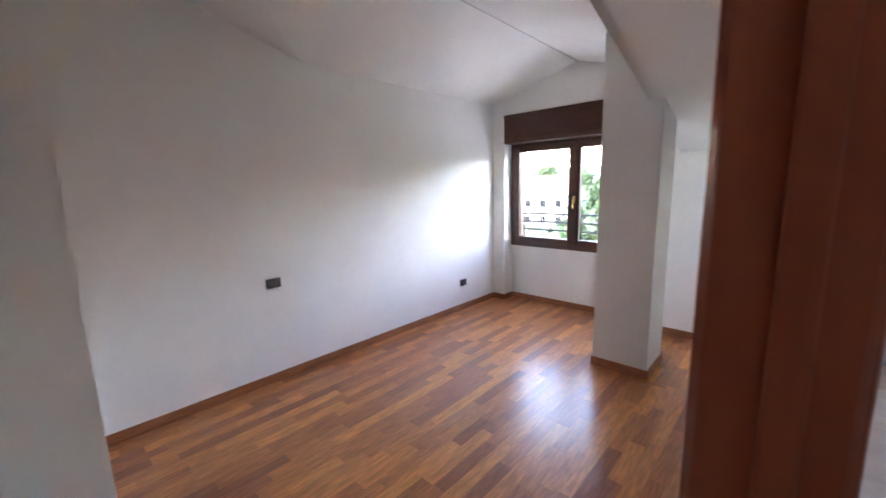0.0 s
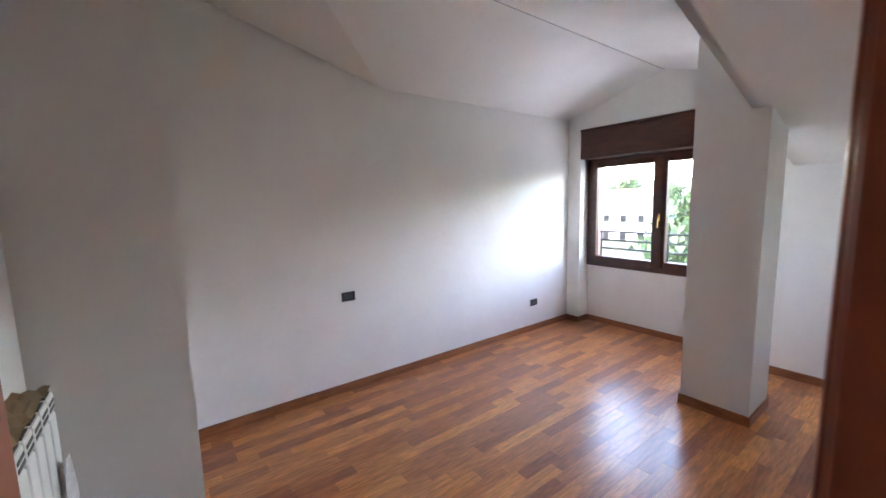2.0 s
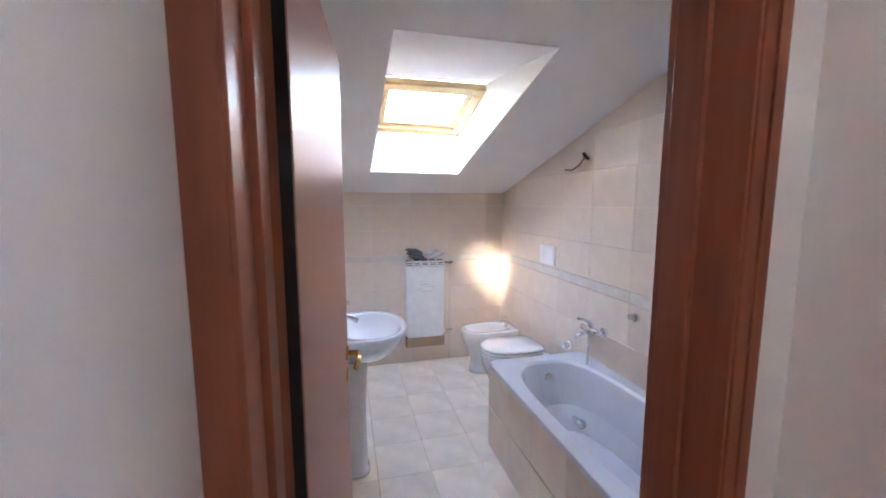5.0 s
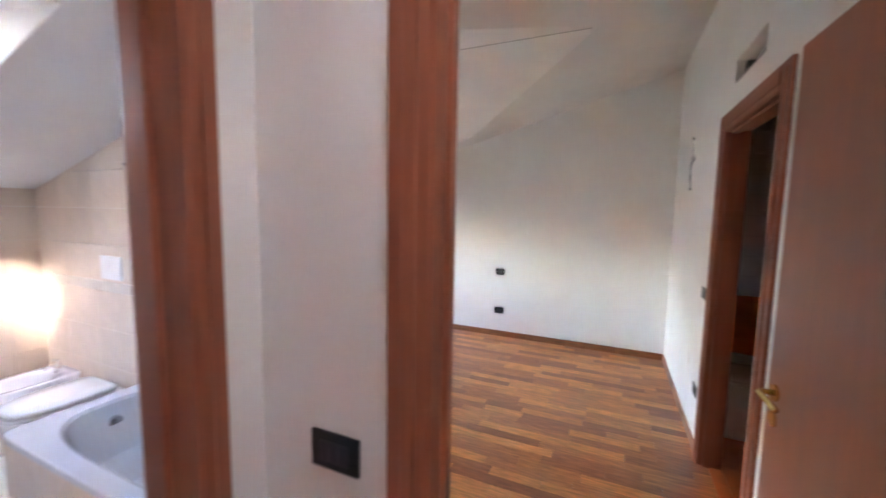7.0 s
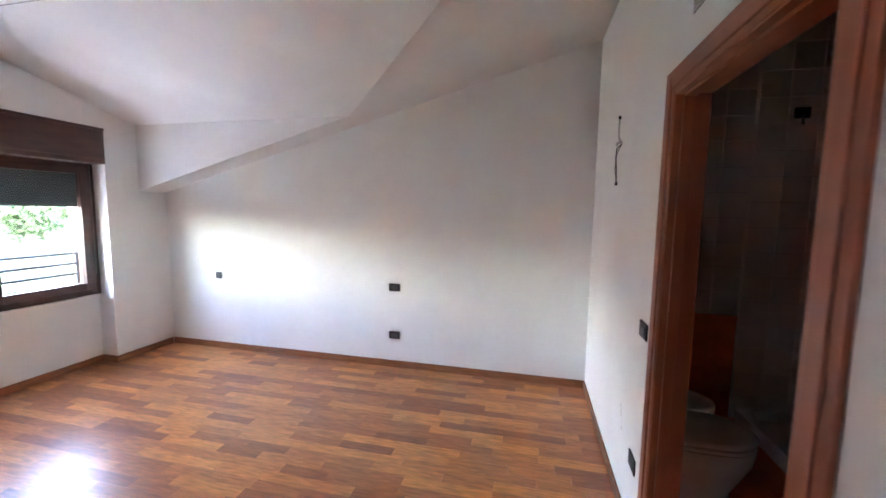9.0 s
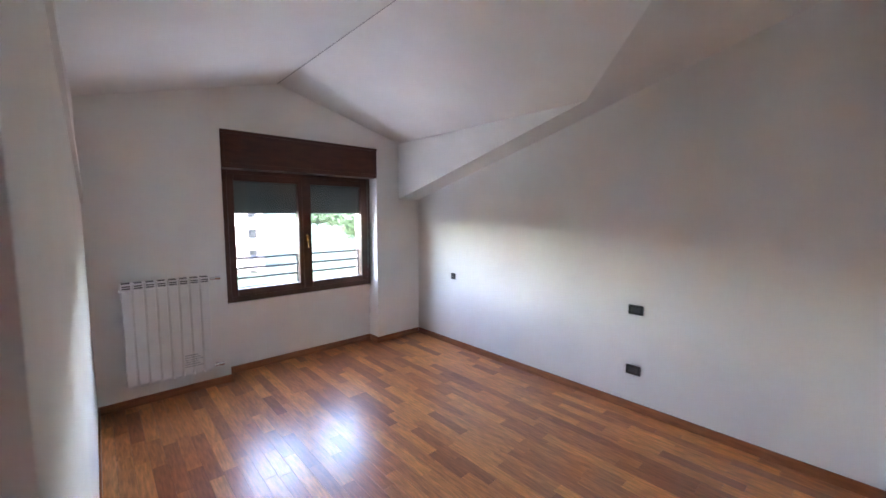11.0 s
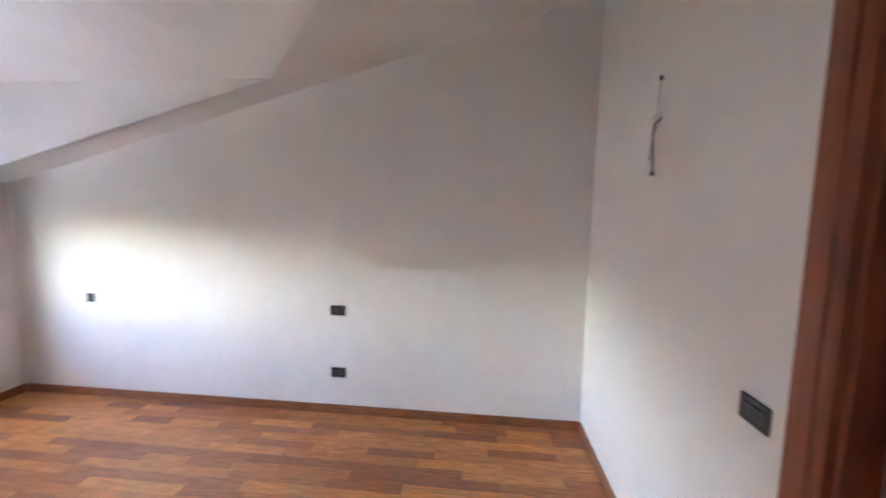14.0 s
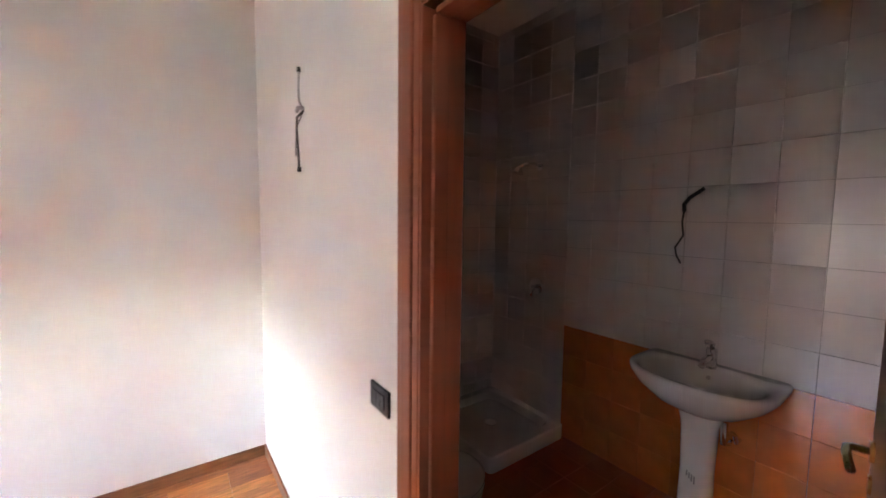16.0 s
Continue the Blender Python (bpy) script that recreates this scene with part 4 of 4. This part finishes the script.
# ensuite fittings
tray = thing("shower_tray", "white ceramic square shower tray", "shower tray", (4.50, -1.90, FZ))
a, d = .41, .39
part("tray", loft([oval(0, 0, 0, a, d, 48, 20), oval(0, 0, .10, a, d, 48, 20), oval(0, 0, .11, a - .008, d - .008, 48, 20), oval(0, 0, .11, a - .07, d - .07, 48, 8), oval(0, 0, .06, a - .10, d - .10, 48, 8), oval(0, 0, .05, .06, .06, 48, 2)]), CERAMIC, tray)
part("drain", tube([(0, 0, .05), (0, 0, .058)], .045, n=20), CHROME, tray)
sh = thing("wall_shower", "chrome wall shower with its arm", "shower", (4.40, QS + .012, 2.02))
part("flange", tube([(0, 0, 0), (0, .012, 0)], .03, n=18), CHROME, sh)
part("arm", tube([(0, 0, 0), (0, .08, .02), (.03, .16, .01), (.05, .19, -.02)], .011, n=10), CHROME, sh, smooth=True)
part("head", tube([(.05, .19, -.015), (.055, .205, -.06)], .02, n=20, taper=2.3), CHROME, sh)
sm = thing("shower_mixer", "chrome concealed shower mixer", "mixer", (4.40, QS + .012, 1.06))
part("rosette", tube([(0, 0, 0), (0, .012, 0)], .065, n=28), CHROME, sm)
part("lever", tube([(0, .01, 0), (0, .05, 0), (.0, .065, -.03), (.0, .075, -.08)], .016, n=12), CHROME, sm, smooth=True)
jb = thing("junction_box", "black lamp socket on the shower wall", "box", (4.905, -1.78, 2.40))
part("cover", box(-.02, -.05, -.04, -.001, .05, .04, .004), BLACK, jb)
part("stub", tube([(-.02, 0, -.02), (-.03, 0, -.09)], .008), WIRE, jb)
cable("mirror_cable", [(3.34, QS + .012, 1.66), (3.335, QS + .03, 1.70), (3.30, QS + .05, 1.735), (3.25, QS + .05, 1.77), (3.23, QS + .05, 1.785)], .011, BLACK, "bare mirror lamp cable above the basin",
      [([(3.34, QS + .012, 1.66), (3.34, QS + .03, 1.60), (3.33, QS + .03, 1.52), (3.37, QS + .03, 1.45), (3.36, QS + .03, 1.40), (3.335, QS + .03, 1.36)], .005, WIRE)])

# ---- outdoors ----
def smooth(u):
    u = max(0.0, min(1.0, u))
    return u * u * (3 - 2 * u)


def ground_z(x, y):
    """Level ground near the house, a gentle slope beyond it and a wooded hill behind, higher towards the east."""
    far = max(0.0, min(1.0, (y - 25) / 160))
    hill = 36 * smooth((y - 110) / 260) * (.4 + .6 * smooth((x / max(y, 1.0) + .35) / .4))
    return -9.5 + far * 10.5 + hill + noise.noise(Vector((x * .012, y * .012, 0))) * 5 * far


bm = bmesh.new()
N = 60
vs = []
for i in range(N + 1):
    row = []
    for k in range(N + 1):
        u, v = i / N * 2 - 1, k / N * 2 - 1
        x, y = math.copysign(abs(u) ** 2.2, u) * 2500, math.copysign(abs(v) ** 2.2, v) * 2500
        row.append(bm.verts.new((x, y, ground_z(x, y))))
    vs.append(row)
for i in range(N):
    for k in range(N):
        bm.faces.new((vs[i][k], vs[i + 1][k], vs[i + 1][k + 1], vs[i][k + 1]))
struct(obj("ground", bm, GRASS, True), "dark green wooded slope and hill beyond the windows", "ground")


# unseen pale slab added as a reflector that throws daylight up indoors
struct(obj("pavement", box(-70, 5.5, -9.6, 70, 47, -9.3), mat("bounce_ground", (0.42, 0.40, 0.37), 0.9, var=0.1, scale=0.4)), "unseen pale ground added to bounce daylight to the ceilings", "pavement")


def tree(x, y, seed, h):
    rnd = random.Random(seed)
    z0 = ground_z(x, y) - .6
    t = thing("tree", "leafy green tree on the far slope", "tree", (x, y, z0), rnd.uniform(0, 360), "trees outdoors")
    bm = tube([(0, 0, 0), (.1, .05, h * .3), (.0, .15, h * .6), (.1, .1, h * .85)], .22, n=8, taper=.25)
    for q in range(5):
        a = q * 1.3
        tube([(0, .1, h * (.35 + .08 * q)), (math.cos(a) * h * .14, math.sin(a) * h * .14, h * (.48 + .08 * q)), (math.cos(a) * h * .24, math.sin(a) * h * .24, h * (.55 + .08 * q))], .09, bm, 6, .3)
    part("trunk", bm, BARK, t)
    bm = bmesh.new()
    for q in range(700):
        a, c, rr = rnd.uniform(0, 6.283), rnd.uniform(-1, 1), rnd.random() ** .4
        s = math.sqrt(1 - c * c)
        lump = 1 + .35 * noise.noise(Vector((math.cos(a) * s * 2 + seed, math.sin(a) * s * 2, c * 2)))
        p = Vector((math.cos(a) * s * h * .32 * rr * lump, math.sin(a) * s * h * .32 * rr * lump, h * .64 + c * h * .36 * rr * lump))
        e = Euler((rnd.uniform(0, 6), rnd.uniform(0, 6), rnd.uniform(0, 6))).to_matrix()
        w = h * rnd.uniform(.03, .06)
        f = [bm.verts.new(p + e @ Vector(k)) for k in ((-w, -w * .5, 0), (w * .2, -w * .7, w * .3), (w, .1 * w, 0), (-.1 * w, w * .7, w * .25))]
        bm.faces.new(f)
    part("crown", bm, LEAF, t)
    return t


protos = [tree(-14.0, 34.0, 3, 9.0), tree(9.0, 52.0, 4, 8.0), tree(-22.0, 60.0, 6, 10.0)]
rnd = random.Random(11)
for q in range(75):
    x = rnd.uniform(-95, 75)
    y = rnd.uniform(36, 150)
    if -2 < x - (y - 60) * .22 < 25 and y < 78:
        continue
    s = rnd.uniform(.75, 1.25)
    copy_thing(protos[q % 3], pose(x, y, ground_z(x, y) - .6, 0, 0, rnd.uniform(0, 360)) @ Matrix.Diagonal((s, s, s * rnd.uniform(.85, 1.15), 1)))


def house(name, x, y, rz, w, d, h, wallm, floors, cols, label, flat=False, base=None):
    z0 = (ground_z(x, y) - 1.0) if base is None else base
    b = thing(name, label, "house", (x, y, z0), rz)
    wl = part("wall", box(-w / 2, -d / 2, 0, w / 2, d / 2, h), wallm, b)
    if flat:
        part("roof", box(-w / 2 - .4, -d / 2 - .4, h, w / 2 + .4, d / 2 + .4, h + .35), RENDERW, b)
    else:
        part("roof", prism("x", [(-d / 2 - .5, h - .1), (d / 2 + .5, h - .1), (0, h + d * .22)], -w / 2 - .5, w / 2 + .5), ROOFT, b)
    fh = h / floors
    for f in range(floors):
        for c in range(cols):
            cx = -w / 2 + (c + .5) * w / cols
            wd = part("window", box(cx - .55, -d / 2 - .03, f * fh + .95, cx + .55, -d / 2 + .02, f * fh + 2.35), WINDARK, b)
            part("sill", box(cx - .65, -d / 2 - .12, f * fh + .85, cx + .65, -d / 2 + .0, f * fh + .95), RENDERW, wd)
            if flat and c % 2 == 0 and f > 0:
                bl = part("balcony", box(cx - 1.3, -d / 2 - 1.2, f * fh - .1, cx + 1.6, -d / 2 + .0, f * fh + .08), RENDERW, b)
                part("parapet", box(cx - 1.3, -d / 2 - 1.25, f * fh + .08, cx + 1.6, -d / 2 - 1.15, f * fh + 1.0), RENDERW, bl)
    return b


house("apartment_building", 11.8, 66.0, -8, 18, 11, 21, RENDERP, 7, 6, "pale pink apartment building with white balconies", True, -9.0)
house("house", -40.0, 74.0, 14, 12, 9, 6.5, RENDERW, 2, 4, "pale rendered house with a tiled roof")
house("house", -24.0, 84.0, -10, 11, 9, 6.5, RENDERW, 2, 3, "pale rendered house with a tiled roof")
house("house", -52.0, 100.0, 20, 14, 9, 7, RENDERW, 2, 4, "pale rendered house with a tiled roof")
house("house", -8.0, 58.0, 6, 11, 9, 6, RENDERW, 2, 3, "pale rendered house with a tiled roof")
# outer brick reveals of the windows
for a, b in ((WA0, WA1), (WB0, WB1)):
    for x0, x1 in ((a - .002, a + .03), (b - .03, b + .002)):
        struct(obj("window_reveal", box(x0, YN + .325, WZ0, x1, YN + .50, WZ1, .003), BRICK), "pink brick outer window reveal", "reveal")

# ---- floors and tiles, piece by piece ----
struct(obj("floor_screed", box(XW - .3, -2.8, -.30, XE + .3, YN + .46, FZ - .016), SUBFLOOR), "dark screed under the boards", "floor")
MESHES = {}


def piece_mesh(name, w, d, h, material, bev=.0005):
    key = (name, round(w, 4), round(d, 4), round(h, 4), material.name)
    if key not in MESHES:
        me = bpy.data.meshes.new(name)
        b = bev
        v = [(0, 0, 0), (w, 0, 0), (w, d, 0), (0, d, 0), (0, 0, h - b), (w, 0, h - b), (w, d, h - b), (0, d, h - b), (b, b, h), (w - b, b, h), (w - b, d - b, h), (b, d - b, h)]
        f = [(4, 5, 9, 8), (5, 6, 10, 9), (6, 7, 11, 10), (7, 4, 8, 11), (8, 9, 10, 11), (0, 1, 5, 4), (1, 2, 6, 5), (2, 3, 7, 6), (3, 0, 4, 7)]
        me.from_pydata(v, [], f)
        me.materials.append(material)
        MESHES[key] = me
    return MESHES[key]


def planks(label, areas, near, seed):
    """Parquet strips along y over the given rectangles; those inside near are parts, the others joined."""
    root = thing("floor", label, "floor", kind="structure")
    rnd = random.Random(seed)
    pw, gap, th = 0.085, 0.0004, 0.015
    verts, faces, count = [], [], 0
    for x0, y0, x1, y1 in areas:
        n = int(math.ceil((x1 - x0) / pw))
        for i in range(n):
            x = x0 + i * pw
            w = min(pw, x1 - x) - gap
            if w < .01:
                continue
            y = y0
            first = True
            while y < y1 - .01:
                ln = rnd.choice((.32, .40, .48, .56, .64))
                if first:
                    ln *= rnd.uniform(.3, 1)
                    ln = round(ln, 1) or .1
                    first = False
                ln = min(ln, y1 - y)
                dz = -rnd.random() * .0004
                if near[0] < x < near[2] and near[1] < y < near[3] and count < 300:
                    o = new("plank", piece_mesh("plank", w, ln - gap, th, PARQUET, .0003))
                    o.location = (x, y, FZ - th + dz)
                    o.parent = root
                    count += 1
                else:
                    k = len(verts)
                    b, h, d = .0003, th, ln - gap
                    for vx, vy, vz in ((0, 0, 0), (w, 0, 0), (w, d, 0), (0, d, 0), (b, b, h), (w - b, b, h), (w - b, d - b, h), (b, d - b, h)):
                        verts.append((x + vx, y + vy, FZ - th + dz + vz))
                    for f in ((0, 1, 5, 4), (1, 2, 6, 5), (2, 3, 7, 6), (3, 0, 4, 7), (4, 5, 6, 7)):
                        faces.append(tuple(k + q for q in f))
                y += ln
    me = bpy.data.meshes.new("plank_field")
    me.from_pydata(verts, [], faces)
    me.materials.append(PARQUET)
    o = new("plank_field", me)
    o.parent = root
    tagged(o, "reddish brown parquet strips", "", "", "stuff")


planks("reddish brown hardwood strip parquet with a satin varnish", [(XW, -0.9, -0.20, YN + NI)], (-2.9, 0.3, -0.3, 3.4), 21)
planks("reddish brown hardwood strip parquet in the second bedroom", [(0.90, YS - .05, BW, 1.08), (BW, YS - .05, XE, YN + NI)], (1.9, 0.0, 4.6, 3.3), 22)
planks("reddish brown hardwood strip parquet in the hall", [(-0.20, -2.6, 0.90, 1.0)], (-0.2, -0.6, 0.9, 1.0), 23)


def tiles(root, axis, at, u0, u1, w0, w1, tw, thh, material, off=0.0, top=None, gap=.0025, th=.010):
    """Tiles on a wall or floor. axis: the way the glaze looks; u runs across, w up (or along y on a floor)."""
    nu, nw = int(math.ceil((u1 - u0 - 1e-6) / tw)), int(math.ceil((w1 - w0 - 1e-6) / thh))
    for i in range(nu):
        for k in range(nw):
            a, c = u0 + i * tw, w0 + k * thh
            wd, hd = min(tw, u1 - a) - gap, min(thh, w1 - c) - gap
            if wd < .012 or hd < .012:
                continue
            if top and c > top(a, wd):
                continue
            o = new("tile", piece_mesh("tile", wd, hd, th, material, .00015))
            r = {"z": Matrix(), "-y": Matrix(((1, 0, 0), (0, 0, -1), (0, 1, 0))).to_4x4(), "y": Matrix(((-1, 0, 0), (0, 0, 1), (0, 1, 0))).to_4x4(),
                 "x": Matrix(((0, 0, 1), (1, 0, 0), (0, 1, 0))).to_4x4(), "-x": Matrix(((0, 0, -1), (-1, 0, 0), (0, 1, 0))).to_4x4()}[axis]
            loc = {"z": (a, c, at), "-y": (a, at, c), "y": (a + wd, at, c), "x": (at, a, c), "-x": (at, a + wd, c)}[axis]
            o.matrix_world = Matrix.Translation(loc) @ r
            o.parent = root


def tile_field(label, rows):
    root = thing("tiling", label, "tiles", kind="structure")
    for r in rows:
        tiles(root, *r[0], **(r[1] if len(r) > 1 else {}))
    return root


tile_field("cream ceramic floor tiles with dusty marks", [(("z", FZ - .010, -0.15, BXE, WY0 + .01, 4.30, .33, .33, BFLOOR),)])
for ax, at0, u0, u1 in (("-x", BXE, 1.14, 4.30), ("-y", 4.30, -0.12, BXE), ("x", -0.13, WY1, 4.30)):
    tp = (lambda a, w: bath_roof(0, a) + .0) if ax != "-y" else (lambda a, w: 1.72)
    tile_field("glossy beige wall tiles with a pale border row", [
        ((ax, at0, u0, u1, FZ, 1.00, .40, 1.075 / 4, BEIGE),),
        ((ax, at0, u0, u1, 1.00, 1.07, .40, .07, BAND),),
        ((ax, at0, u0, u1, 1.07, 2.57, .40, .25, BEIGE), dict(top=tp))])
tile_field("white and orange glossy wall tiles in the ensuite", [
    (("y", QS, 1.53, 4.13, FZ, 0.80, .20, .875 / 4, OTILE),),
    (("y", QS, 1.53, 4.13, 0.80, 3.20, .20, .20, WTILE),),
    (("y", QS, 4.13, Q1, FZ, 3.20, .20, .20, WTILE),)])
tile_field("white shower tiles beside an orange tiled dado", [
    (("-x", Q1, QS, -1.48, FZ, 3.20, .20, .20, WTILE),),
    (("-x", Q1, -1.48, YS - .12, FZ, 0.80, .20, .875 / 4, OTILE),),
    (("-x", Q1, -1.48, YS - .12, 0.80, 3.20, .20, .20, WTILE),)])
tile_field("orange red ceramic floor tiles in the ensuite", [(("z", FZ - .010, Q0, Q1, QS, YS - .05, .20, .20, OFLOOR),)])
